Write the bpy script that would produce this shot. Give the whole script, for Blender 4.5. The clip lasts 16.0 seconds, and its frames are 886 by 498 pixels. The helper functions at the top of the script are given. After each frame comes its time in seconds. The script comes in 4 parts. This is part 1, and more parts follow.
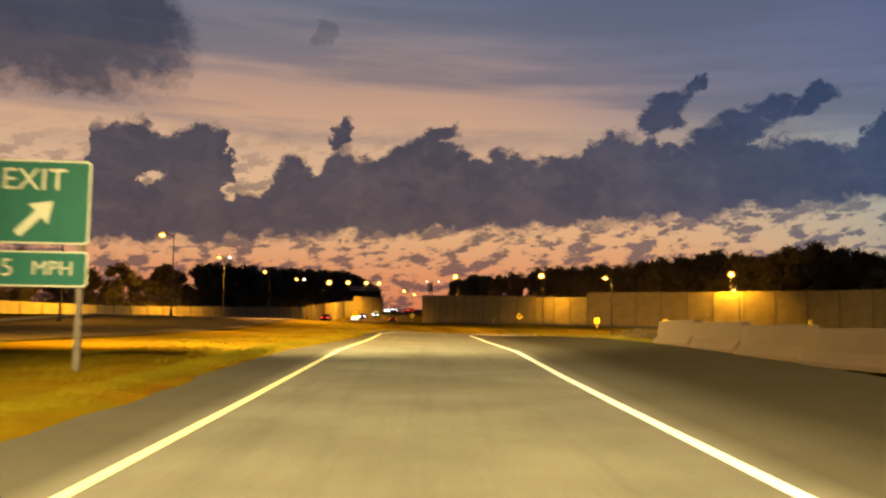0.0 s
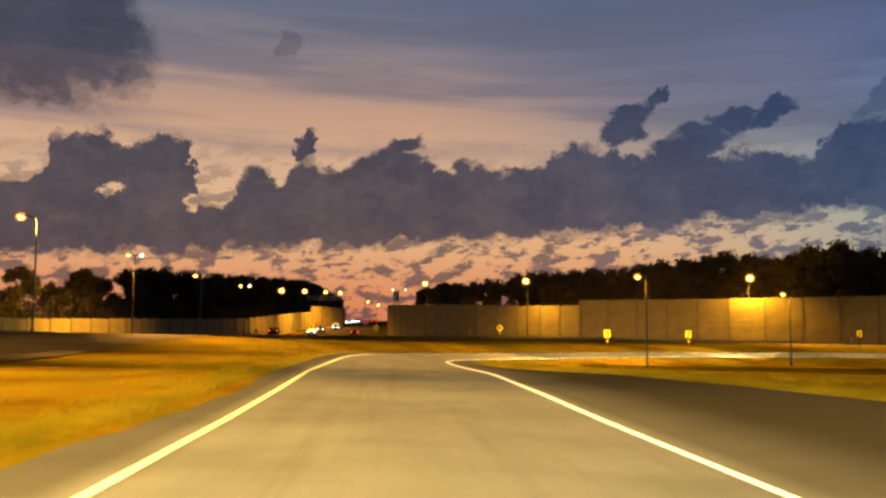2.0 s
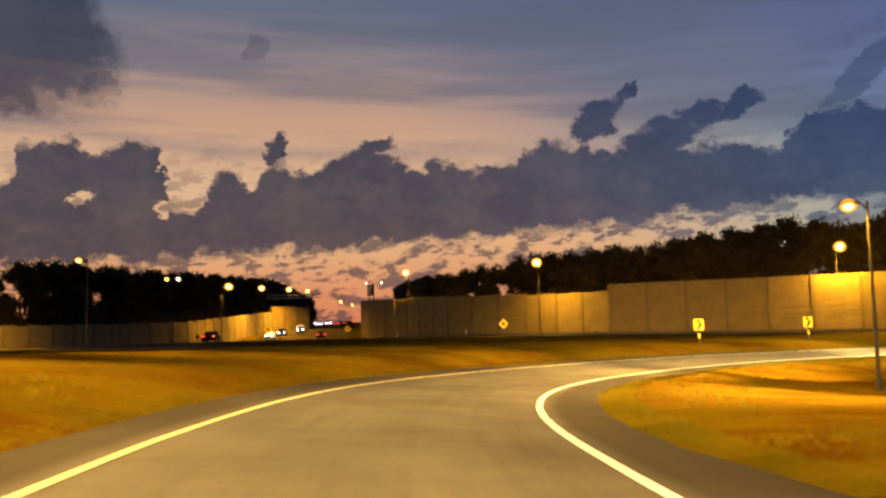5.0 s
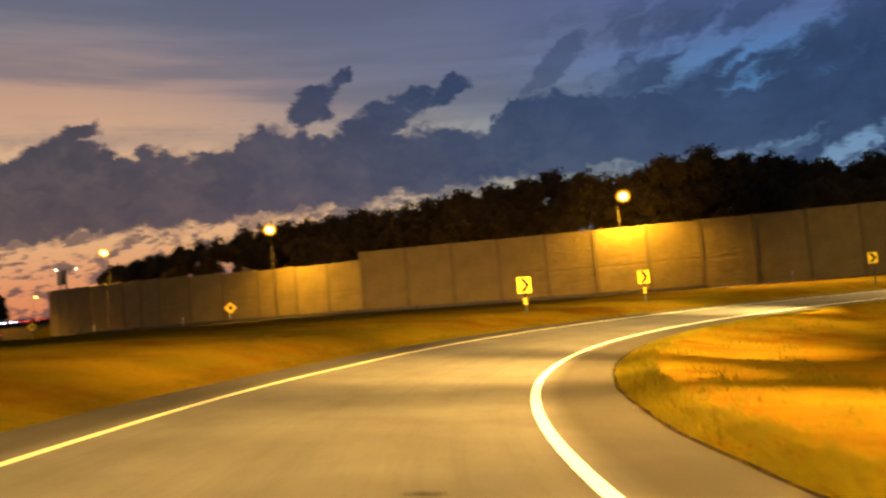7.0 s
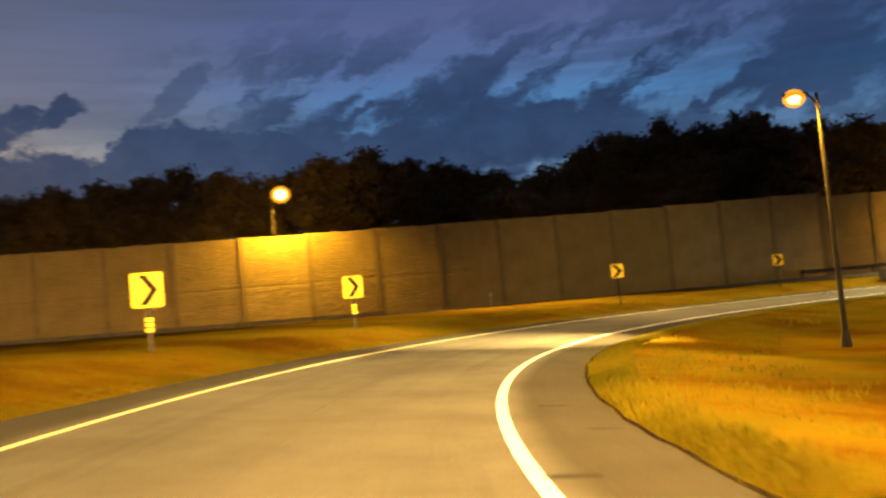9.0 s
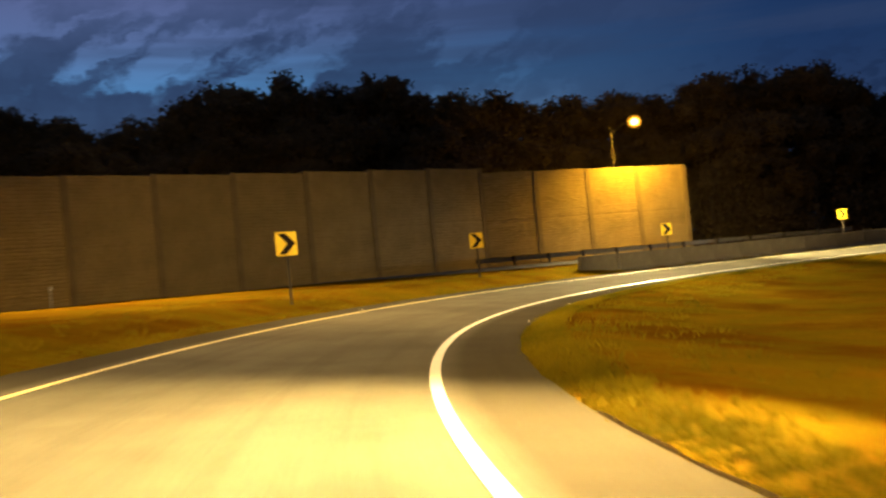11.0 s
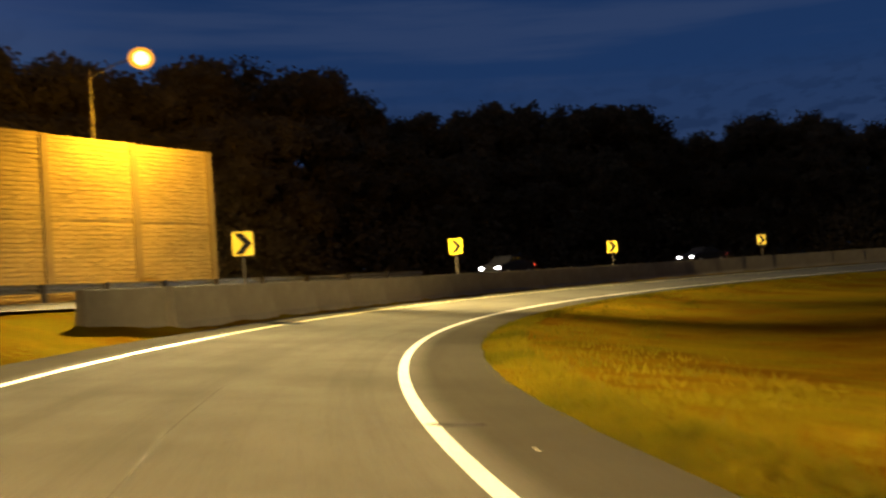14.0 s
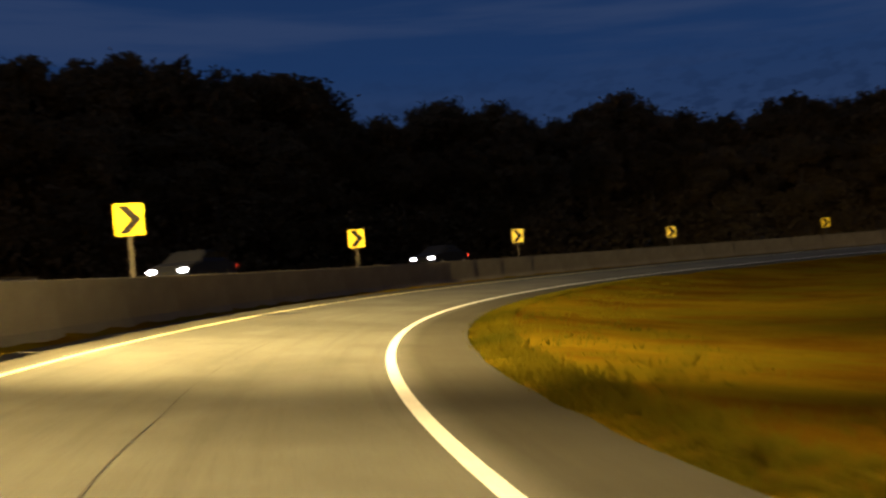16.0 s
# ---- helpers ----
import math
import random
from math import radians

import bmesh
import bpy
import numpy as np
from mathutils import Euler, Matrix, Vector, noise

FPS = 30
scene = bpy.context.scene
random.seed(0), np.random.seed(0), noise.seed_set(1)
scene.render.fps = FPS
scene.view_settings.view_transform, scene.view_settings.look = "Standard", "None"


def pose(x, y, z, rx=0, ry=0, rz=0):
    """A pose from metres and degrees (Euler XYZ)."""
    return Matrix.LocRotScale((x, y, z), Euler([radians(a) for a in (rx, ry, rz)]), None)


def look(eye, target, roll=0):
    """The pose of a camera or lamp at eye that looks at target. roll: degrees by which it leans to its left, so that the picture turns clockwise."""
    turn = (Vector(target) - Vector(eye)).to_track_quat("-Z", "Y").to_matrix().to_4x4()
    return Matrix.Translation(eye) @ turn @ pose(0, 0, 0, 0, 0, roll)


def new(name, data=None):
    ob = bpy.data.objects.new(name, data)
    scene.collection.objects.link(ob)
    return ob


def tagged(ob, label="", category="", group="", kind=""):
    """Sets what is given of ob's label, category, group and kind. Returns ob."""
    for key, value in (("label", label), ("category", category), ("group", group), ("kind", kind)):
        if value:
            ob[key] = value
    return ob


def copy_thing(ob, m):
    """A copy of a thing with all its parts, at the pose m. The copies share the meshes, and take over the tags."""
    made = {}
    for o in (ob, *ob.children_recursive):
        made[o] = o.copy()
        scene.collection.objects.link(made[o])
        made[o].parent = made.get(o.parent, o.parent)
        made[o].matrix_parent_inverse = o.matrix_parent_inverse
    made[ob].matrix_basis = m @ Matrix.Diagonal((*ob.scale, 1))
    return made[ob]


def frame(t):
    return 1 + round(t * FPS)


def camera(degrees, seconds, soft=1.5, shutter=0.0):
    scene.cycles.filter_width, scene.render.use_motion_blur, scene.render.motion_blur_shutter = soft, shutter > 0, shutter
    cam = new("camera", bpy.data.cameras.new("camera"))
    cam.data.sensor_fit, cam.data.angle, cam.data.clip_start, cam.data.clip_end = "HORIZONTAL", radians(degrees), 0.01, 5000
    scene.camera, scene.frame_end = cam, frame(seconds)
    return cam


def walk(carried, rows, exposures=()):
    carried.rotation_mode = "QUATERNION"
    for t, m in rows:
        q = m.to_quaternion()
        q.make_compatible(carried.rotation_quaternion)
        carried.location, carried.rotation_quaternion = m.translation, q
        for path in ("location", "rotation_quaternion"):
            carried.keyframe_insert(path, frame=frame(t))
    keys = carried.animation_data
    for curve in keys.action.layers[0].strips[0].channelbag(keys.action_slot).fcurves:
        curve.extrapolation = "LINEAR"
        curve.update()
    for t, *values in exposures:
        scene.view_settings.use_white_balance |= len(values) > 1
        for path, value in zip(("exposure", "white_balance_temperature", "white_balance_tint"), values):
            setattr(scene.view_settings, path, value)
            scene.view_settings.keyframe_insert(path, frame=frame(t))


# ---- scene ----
cam = camera(49.95, 16.0, soft=2.4, shutter=0.5)
ROWS = [
    (0, -0.045, -0.0, 0.72, -0.049, 4.888, -0.744),
    (0.5, -0.25, 6.85, 0.876, 0.032, 4.826, -0.811),
    (1, -0.475, 13.788, 1.028, -0.449, 4.827, -0.765),
    (1.5, -0.641, 20.811, 1.19, -1.427, 4.816, -0.687),
    (2, -0.84, 27.857, 1.294, -2.172, 5.585, -0.419),
    (2.5, -1.079, 34.718, 1.365, -2.844, 8.363, 0.218),
    (3, -1.451, 41.396, 1.505, -3.429, 9.973, 0.234),
    (3.5, -1.829, 48.166, 1.501, -3.829, 10.417, 0.23),
    (3.7, -1.685, 50.908, 1.516, -3.768, 10.075, 0.289),
    (4.2, -1.399, 57.395, 1.547, -3.508, 8.67, 0.581),
    (4.7, -1.209, 63.46, 1.568, -3.32, 6.723, 1.073),
    (5.3, -1.057, 70.566, 1.576, -4.075, 4.623, 1.899),
    (5.8, -0.958, 76.667, 1.567, -6.26, 3.863, 2.758),
    (6, -0.92, 79.185, 1.558, -7.605, 3.892, 3.143),
    (6.5, 0.056, 85.352, 1.482, -14.461, 4.217, 4.479),
    (7, 1.391, 91.516, 1.367, -20.008, 3.779, 4.842),
    (7.5, 3.324, 97.527, 1.257, -25.055, 3.519, 5.304),
    (8, 5.652, 103.299, 1.169, -28.393, 3.617, 5.951),
    (8.5, 8.57, 109.104, 1.145, -35.421, 4.111, 6.272),
    (9, 11.773, 114.303, 1.151, -42.617, 3.918, 5.384),
    (9.5, 15.261, 119.25, 1.118, -49.616, 3.952, 4.138),
    (10, 19.494, 123.8, 1.154, -56.245, 2.78, 3.95),
    (10.2, 21.366, 125.435, 1.149, -58.75, 2.33, 4.25),
    (10.7, 26.221, 129.251, 1.141, -64.619, 1.641, 5.184),
    (11.2, 31.307, 132.66, 1.138, -70.023, 1.617, 5.715),
    (11.8, 37.646, 136.152, 1.134, -76.303, 1.882, 6.019),
    (12.3, 43.07, 138.511, 1.118, -81.708, 1.996, 5.75),
    (12.5, 45.271, 139.309, 1.109, -83.948, 1.977, 5.485),
    (13, 51.328, 140.97, 1.139, -89.921, 1.929, 4.649),
    (13.5, 57.28, 142.139, 1.147, -96.931, 1.919, 4.017),
    (14, 63.753, 142.558, 1.048, -103.387, 2.03, 3.946),
    (14.5, 70.234, 142.329, 1.023, -109.002, 1.484, 3.615),
    (15, 76.576, 141.525, 0.977, -114.309, 1.086, 4.337),
    (15.5, 82.842, 140.258, 1.038, -120.186, 1.064, 4.546),
    (16, 88.808, 138.248, 1.044, -126.874, 1.229, 4.499),
]

walk(cam, [(t, pose(x, y, z, 90 + p, r, w)) for t, x, y, z, w, p, r in ROWS], exposures=[(0.0, 3.0), (16.0, 3.0)])

# ---- the dusk sky: an afterglow low in the north, dark blue to the east, a bank of cloud ----
world = bpy.data.worlds.new("dusk")
scene.world = world
world.use_nodes = True


class Nodes:
    """Short hand for building a node tree."""

    def __init__(self, tree):
        self.tree = tree

    def add(self, kind, **props):
        n = self.tree.nodes.new(kind)
        for key, value in props.items():
            if key == "operation":
                n.operation = value
            elif key == "data_type":
                n.data_type = value
            elif key == "blend_type":
                n.blend_type = value
        return n

    def put(self, socket, value):
        if isinstance(value, bpy.types.NodeSocket):
            self.tree.links.new(value, socket)
        else:
            socket.default_value = value

    def math(self, op, a, b=0.0, c=0.0):
        n = self.add("ShaderNodeMath", operation=op)
        for i, value in enumerate((a, b, c)):
            self.put(n.inputs[i], value)
        return n.outputs[0]

    def step(self, value, lo, hi):
        n = self.add("ShaderNodeMapRange")
        n.interpolation_type = "SMOOTHSTEP"
        self.put(n.inputs["Value"], value)
        self.put(n.inputs["From Min"], lo)
        self.put(n.inputs["From Max"], hi)
        return n.outputs["Result"]

    def mix(self, fac, a, b):
        n = self.add("ShaderNodeMix", data_type="RGBA")
        self.put(n.inputs[0], fac)
        self.put(n.inputs[6], a)
        self.put(n.inputs[7], b)
        return n.outputs[2]

    def ramp(self, fac, stops):
        n = self.add("ShaderNodeValToRGB")
        els = n.color_ramp.elements
        while len(els) < len(stops):
            els.new(0.5)
        for e, (p, c) in zip(els, stops):
            e.position, e.color = p, (*c, 1)
        self.put(n.inputs[0], fac)
        return n.outputs[0]

    def curve(self, value, points):
        n = self.add("ShaderNodeFloatCurve")
        c = n.mapping.curves[0]
        while len(c.points) < len(points):
            c.points.new(0.5, 0.5)
        for p, (x, y) in zip(c.points, points):
            p.location = (x, y)
            p.handle_type = "AUTO"
        n.mapping.update()
        self.put(n.inputs["Value"], value)
        return n.outputs[0]

    def noise(self, vector, scale, detail=4.0, rough=0.5):
        n = self.add("ShaderNodeTexNoise")
        self.put(n.inputs["Vector"], vector)
        n.inputs["Scale"].default_value = scale
        n.inputs["Detail"].default_value = detail
        n.inputs["Roughness"].default_value = rough
        return n.outputs[0]

    def xyz(self, x, y, z=0.0):
        n = self.add("ShaderNodeCombineXYZ")
        for i, value in enumerate((x, y, z)):
            self.put(n.inputs[i], value)
        return n.outputs[0]


w = Nodes(world.node_tree)
sky_dir = w.add("ShaderNodeTexCoord").outputs["Generated"]
split = w.add("ShaderNodeSeparateXYZ")
w.put(split.inputs[0], sky_dir)
dx, dy, dz = split.outputs
DEG = 57.29578
az = w.math("MULTIPLY", w.math("ARCTAN2", dx, dy), DEG)      # degrees east of north
el = w.math("MULTIPLY", w.math("ARCSINE", dz), DEG)          # degrees above the horizon
true_az, true_el = az, el
el01 = w.math("DIVIDE", el, 40.0)
warm_sky = w.ramp(el01, [(0.0, (0.60, 0.15, 0.06)), (0.075, (0.68, 0.26, 0.115)), (0.14, (0.70, 0.38, 0.185)), (0.23, (0.66, 0.415, 0.25)),
                         (0.33, (0.52, 0.31, 0.21)), (0.43, (0.25, 0.205, 0.215)), (0.49, (0.125, 0.142, 0.20)), (1.0, (0.07, 0.105, 0.19))])
cool_sky = w.ramp(el01, [(0.0, (0.22, 0.27, 0.30)), (0.2, (0.14, 0.25, 0.41)), (0.3, (0.075, 0.215, 0.45)), (0.37, (0.085, 0.14, 0.31)), (0.43, (0.085, 0.115, 0.26)), (0.55, (0.055, 0.085, 0.21)), (1.0, (0.03, 0.05, 0.15))])
east_sky = w.ramp(el01, [(0.0, (0.03, 0.045, 0.09)), (0.3, (0.010, 0.031, 0.098)), (1.0, (0.006, 0.016, 0.055))])
mid_sky = w.ramp(el01, [(0.0, (0.42, 0.37, 0.25)), (0.2, (0.37, 0.36, 0.29)), (0.35, (0.155, 0.165, 0.24)), (0.48, (0.098, 0.12, 0.20)), (1.0, (0.06, 0.085, 0.15))])
clear = w.mix(w.step(w.math("ADD", az, w.math("MULTIPLY", w.math("SUBTRACT", el, 10.0), 1.3)), 3.0, 26.0), warm_sky, mid_sky)
clear = w.mix(w.step(w.math("ADD", az, w.math("MULTIPLY", w.math("SUBTRACT", el, 10.0), 0.5)), 20.0, 42.0), clear, cool_sky)
clear = w.mix(w.step(az, 48.0, 92.0), clear, east_sky)
# thin high streaks
streaks = w.noise(w.xyz(w.math("MULTIPLY", az, 0.035), w.math("MULTIPLY", w.math("ADD", el, w.math("MULTIPLY", az, 0.03)), 0.42)), 1.0, 5.0, 0.55)
clear = w.mix(w.math("MULTIPLY", w.step(streaks, 0.42, 0.62), w.math("MULTIPLY", w.step(el, 9.0, 13.0), 0.55)), clear,
              w.mix(w.step(az, 15.0, 50.0), (0.098, 0.112, 0.165, 1), (0.03, 0.05, 0.115, 1)))
# ragged cloud edges: bearings and heights are stirred before shapes are laid out
stir = w.xyz(w.math("MULTIPLY", az, 0.45), w.math("MULTIPLY", el, 0.6), 4.0)
az = w.math("ADD", az, w.math("MULTIPLY", w.math("SUBTRACT", w.noise(stir, 1.6, 7.0, 0.62), 0.5), 2.6))
stir2 = w.xyz(w.math("MULTIPLY", true_az, 0.45), w.math("MULTIPLY", el, 0.6), 9.0)
el = w.math("ADD", el, w.math("MULTIPLY", w.math("SUBTRACT", w.noise(stir2, 1.6, 7.0, 0.62), 0.5), 1.9))
# the long cloud bank: its top and foot by bearing, frayed by two sizes of noise
warp = w.xyz(w.math("MULTIPLY", az, 0.30), w.math("MULTIPLY", el, 0.42))
puff = w.math("SUBTRACT", w.noise(warp, 1.0, 6.0, 0.62), 0.5)
fray = w.math("SUBTRACT", w.noise(warp, 3.3, 4.0, 0.6), 0.5)
bearing = w.math("DIVIDE", w.math("ADD", az, 40.0), 100.0)
TOPS = [(-40, 10.0), (-24, 8.6), (-21.3, 9.2), (-20.3, 11.5), (-17.9, 11.7), (-16.9, 11.0), (-15.4, 11.9), (-13.2, 11.8), (-12.3, 8.2), (-11.2, 8.0), (-10.2, 9.6), (-8.9, 10.2), (-7.7, 9.2),
        (-6.6, 10.8), (-4.8, 10.3), (-2.4, 11.0), (-1.0, 11.6), (1.4, 11.0), (2.2, 10.4), (3.4, 10.9), (6.8, 10.4), (8.4, 10.8), (9.7, 12.0), (12.0, 11.6), (14.2, 10.9), (21.6, 11.0),
        (23.2, 10.4), (24.2, 11.4), (26.5, 12.4), (31, 12.2), (36.5, 11.5), (40, 11.4), (44, 12.0), (48, 12.4), (53, 11.6), (60, 10.0)]
top = w.curve(bearing, [((a + 40) / 100, e / 20) for a, e in TOPS])
foot = w.curve(bearing, [(0.0, 0.17), (0.2, 0.235), (0.3, 0.265), (0.4, 0.295), (0.5, 0.32), (0.6, 0.352), (0.68, 0.375), (0.78, 0.385), (0.88, 0.43), (1.0, 0.40)])
top = w.math("MULTIPLY", top, 20.0)
foot = w.math("MULTIPLY", foot, 20.0)
rough_el = w.math("ADD", el, w.math("ADD", w.math("MULTIPLY", puff, 2.0), w.math("MULTIPLY", fray, 1.5)))
bank = w.math("MULTIPLY", w.step(w.math("SUBTRACT", top, rough_el), -0.25, 0.35),
              w.step(w.math("SUBTRACT", w.math("ADD", el, w.math("ADD", w.math("MULTIPLY", puff, 2.2), w.math("MULTIPLY", fray, 1.3))), foot), -0.35, 0.45))
bank = w.math("MULTIPLY", bank, w.step(az, 76.0, 52.0))


def gap_in_bank(a0, e0, wide, high):
    """A small bright hole in the bank."""
    u, v = w.math("DIVIDE", w.math("SUBTRACT", az, a0), wide), w.math("DIVIDE", w.math("SUBTRACT", el, e0), high)
    r = w.math("ADD", w.math("ADD", w.math("MULTIPLY", u, u), w.math("MULTIPLY", v, v)), w.math("MULTIPLY", fray, 2.4))
    return w.step(r, 0.45, 1.1)


for hole in ((-17.3, 8.5, 0.85, 0.55), (-12.6, 8.0, 0.6, 0.45), (15.8, 10.6, 0.3, 0.25)):
    bank = w.math("MULTIPLY", bank, gap_in_bank(*hole))
# torn scraps under the bank and slanting rags to the east
scrap = w.noise(w.xyz(w.math("MULTIPLY", true_az, 0.55), w.math("MULTIPLY", w.math("SUBTRACT", true_el, w.math("MULTIPLY", true_az, 0.08)), 1.25), 2.0), 1.0, 7.0, 0.66)
scrap = w.math("MULTIPLY", w.math("MULTIPLY", w.step(scrap, 0.49, 0.56), 0.8), w.step(el, 13.0, 6.0))
slant = w.noise(w.xyz(w.math("MULTIPLY", w.math("SUBTRACT", az, w.math("MULTIPLY", el, 0.9)), 0.16), w.math("MULTIPLY", w.math("SUBTRACT", el, w.math("MULTIPLY", az, 0.25)), 0.30)), 1.0, 6.0, 0.6)
slant = w.math("MULTIPLY", w.step(slant, 0.435, 0.55), w.math("MULTIPLY", w.math("MULTIPLY", w.step(az, 22.0, 36.0), w.step(az, 90.0, 55.0)), w.step(el, 20.0, 13.0)))
# the loose dark cloud high in the north-west
dxn = w.math("DIVIDE", w.math("ADD", w.math("ADD", az, 24.5), w.math("MULTIPLY", w.math("SUBTRACT", el, 17.0), 0.55)), 9.6)
dyn = w.math("DIVIDE", w.math("SUBTRACT", el, 24.4), 11.2)
dxn, dyn = w.math("MULTIPLY", dxn, dxn), w.math("MULTIPLY", dyn, dyn)
blob = w.math("ADD", w.math("ADD", w.math("MULTIPLY", dxn, dxn), w.math("MULTIPLY", dyn, dyn)), w.math("MULTIPLY", w.math("ADD", puff, w.math("MULTIPLY", fray, 0.5)), 1.0))
blob = w.math("MULTIPLY", w.step(blob, 1.25, 0.6), 0.9)


def plume(a0, e0, lean, long_, wide):
    """A slanting loose cloud centred on a bearing and height."""
    c, s = math.cos(radians(lean)), math.sin(radians(lean))
    u, v = w.math("SUBTRACT", az, a0), w.math("SUBTRACT", el, e0)
    p = w.math("DIVIDE", w.math("ADD", w.math("MULTIPLY", u, c), w.math("MULTIPLY", v, s)), long_)
    q = w.math("DIVIDE", w.math("SUBTRACT", w.math("MULTIPLY", v, c), w.math("MULTIPLY", u, s)), wide)
    r = w.math("ADD", w.math("ADD", w.math("MULTIPLY", p, p), w.math("MULTIPLY", q, q)), w.math("MULTIPLY", w.math("ADD", puff, fray), 1.7))
    return w.step(r, 1.25, 0.6)


blob = w.math("MAXIMUM", blob, plume(17.4, 11.8, 25, 3.4, 1.2))
blob = w.math("MAXIMUM", blob, plume(13.2, 12.8, 35, 1.7, 1.1))
blob = w.math("MAXIMUM", blob, plume(14.8, 14.1, 45, 1.2, 0.5))
blob = w.math("MAXIMUM", blob, w.math("MULTIPLY", plume(28.0, 14.0, 38, 2.5, 0.9), 0.6))
blob = w.math("MAXIMUM", blob, plume(21.5, 13.2, 20, 1.5, 0.7))
blob = w.math("MAXIMUM", blob, plume(-6.2, 11.6, 68, 1.1, 0.5))
blob = w.math("MAXIMUM", blob, plume(-0.6, 11.5, 22, 1.8, 0.55))
blob = w.math("MAXIMUM", blob, w.math("MULTIPLY", plume(-7.5, 17.2, 30, 0.9, 0.5), 0.35))
cloud = w.math("MAXIMUM", w.math("MAXIMUM", bank, blob), w.math("MAXIMUM", scrap, slant))
az, el = true_az, true_el
grey = w.mix(w.step(az, -2.0, 30.0), w.mix(w.step(el, 4.0, 13.0), (0.057, 0.052, 0.077, 1), (0.042, 0.047, 0.078, 1)), (0.036, 0.062, 0.138, 1))
grey = w.mix(w.step(az, 32.0, 50.0), grey, (0.027, 0.049, 0.118, 1))
grey = w.mix(w.step(az, 48.0, 95.0), grey, (0.009, 0.022, 0.065, 1))
grey = w.mix(w.math("MULTIPLY", w.step(puff, -0.16, 0.2), 0.55), w.mix(0.20, grey, (0.0, 0.0, 0.005, 1)), w.mix(0.10, grey, clear))
grey = w.mix(w.math("MULTIPLY", w.step(fray, -0.1, 0.3), 0.2), grey, w.mix(0.18, grey, clear))
sky = w.mix(w.math("MULTIPLY", cloud, 0.95), clear, grey)
sky = w.mix(w.step(az, -40.0, -150.0), sky, (0.036, 0.040, 0.064, 1))
out = world.node_tree.nodes["Background"]
w.put(out.inputs["Color"], sky)
out.inputs["Strength"].default_value = 0.138

# ---- street lighting: sodium luminaires on poles, and beams added to them ----
SODIUM = (1.0, 0.52, 0.03)


def luminaire_light(x, y, z, watts, colour=SODIUM, size=0.5):
    """The light of one street lamp, thrown downwards and out."""
    data = bpy.data.lights.new("street_light", "SPOT")
    data.energy, data.color, data.shadow_soft_size = watts / 8, colour, size
    data.spot_size, data.spot_blend = radians(165), 0.6
    ob = new("street_light", data)
    ob.location = (x, y, z)
    return ob


def added_throw(eye, target, watts, cone=80, colour=SODIUM):
    """An extra spot added at a lamp head to brighten road, wall, signs or trees."""
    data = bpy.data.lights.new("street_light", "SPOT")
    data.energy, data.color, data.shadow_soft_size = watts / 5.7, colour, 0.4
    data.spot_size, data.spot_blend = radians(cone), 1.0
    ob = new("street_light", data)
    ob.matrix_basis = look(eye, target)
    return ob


# ---- materials ----
def material(name, base, rough=0.8, metal=0.0, spread=0.25, scale=3.0, fine=60.0, bump=0.2, bump_scale=40.0, tint=None, stretch=None, random_tint=0.0, spec=0.4):
    """A surface with variation at two scales and a fine relief."""
    m = bpy.data.materials.new(name)
    m.use_nodes = True
    t = Nodes(m.node_tree)
    shader = m.node_tree.nodes["Principled BSDF"]
    co = t.add("ShaderNodeTexCoord").outputs["Object"]
    if stretch:
        mp = t.add("ShaderNodeMapping")
        t.put(mp.inputs["Vector"], co)
        mp.inputs["Scale"].default_value = stretch
        co = mp.outputs[0]
    big = t.noise(co, scale, 4.0, 0.6)
    small = t.noise(co, fine, 3.0, 0.6)
    dark = tuple(c * (1 - spread) for c in base)
    light = tuple(min(1, c * (1 + spread)) for c in (tint or base))
    col = t.mix(t.step(big, 0.3, 0.7), (*dark, 1), (*light, 1))
    col = t.mix(t.math("MULTIPLY", t.step(small, 0.35, 0.75), 0.35), col, (*[c * 0.55 for c in base], 1))
    if random_tint:
        info = t.add("ShaderNodeObjectInfo").outputs["Random"]
        col = t.mix(t.math("MULTIPLY", info, random_tint), col, (*[c * 0.5 for c in base], 1))
    t.put(shader.inputs["Base Color"], col)
    t.put(shader.inputs["Roughness"], t.math("ADD", rough - 0.08, t.math("MULTIPLY", small, 0.16)))
    shader.inputs["Metallic"].default_value = metal
    shader.inputs["Specular IOR Level"].default_value = spec
    if bump:
        b = t.add("ShaderNodeBump")
        b.inputs["Strength"].default_value = bump
        b.inputs["Distance"].default_value = 0.02
        t.put(b.inputs["Height"], t.noise(co, bump_scale, 4.0, 0.6))
        t.put(shader.inputs["Normal"], b.outputs[0])
    return m


def glowing(name, colour, strength):
    m = bpy.data.materials.new(name)
    m.use_nodes = True
    s = m.node_tree.nodes["Principled BSDF"]
    s.inputs["Base Color"].default_value = (*colour, 1)
    s.inputs["Emission Color"].default_value = (*colour, 1)
    s.inputs["Emission Strength"].default_value = strength
    return m


ASPHALT = material("asphalt", (0.14, 0.137, 0.12), 0.92, spread=0.16, scale=0.35, fine=55, bump=0.35, bump_scale=120, spec=0.0)


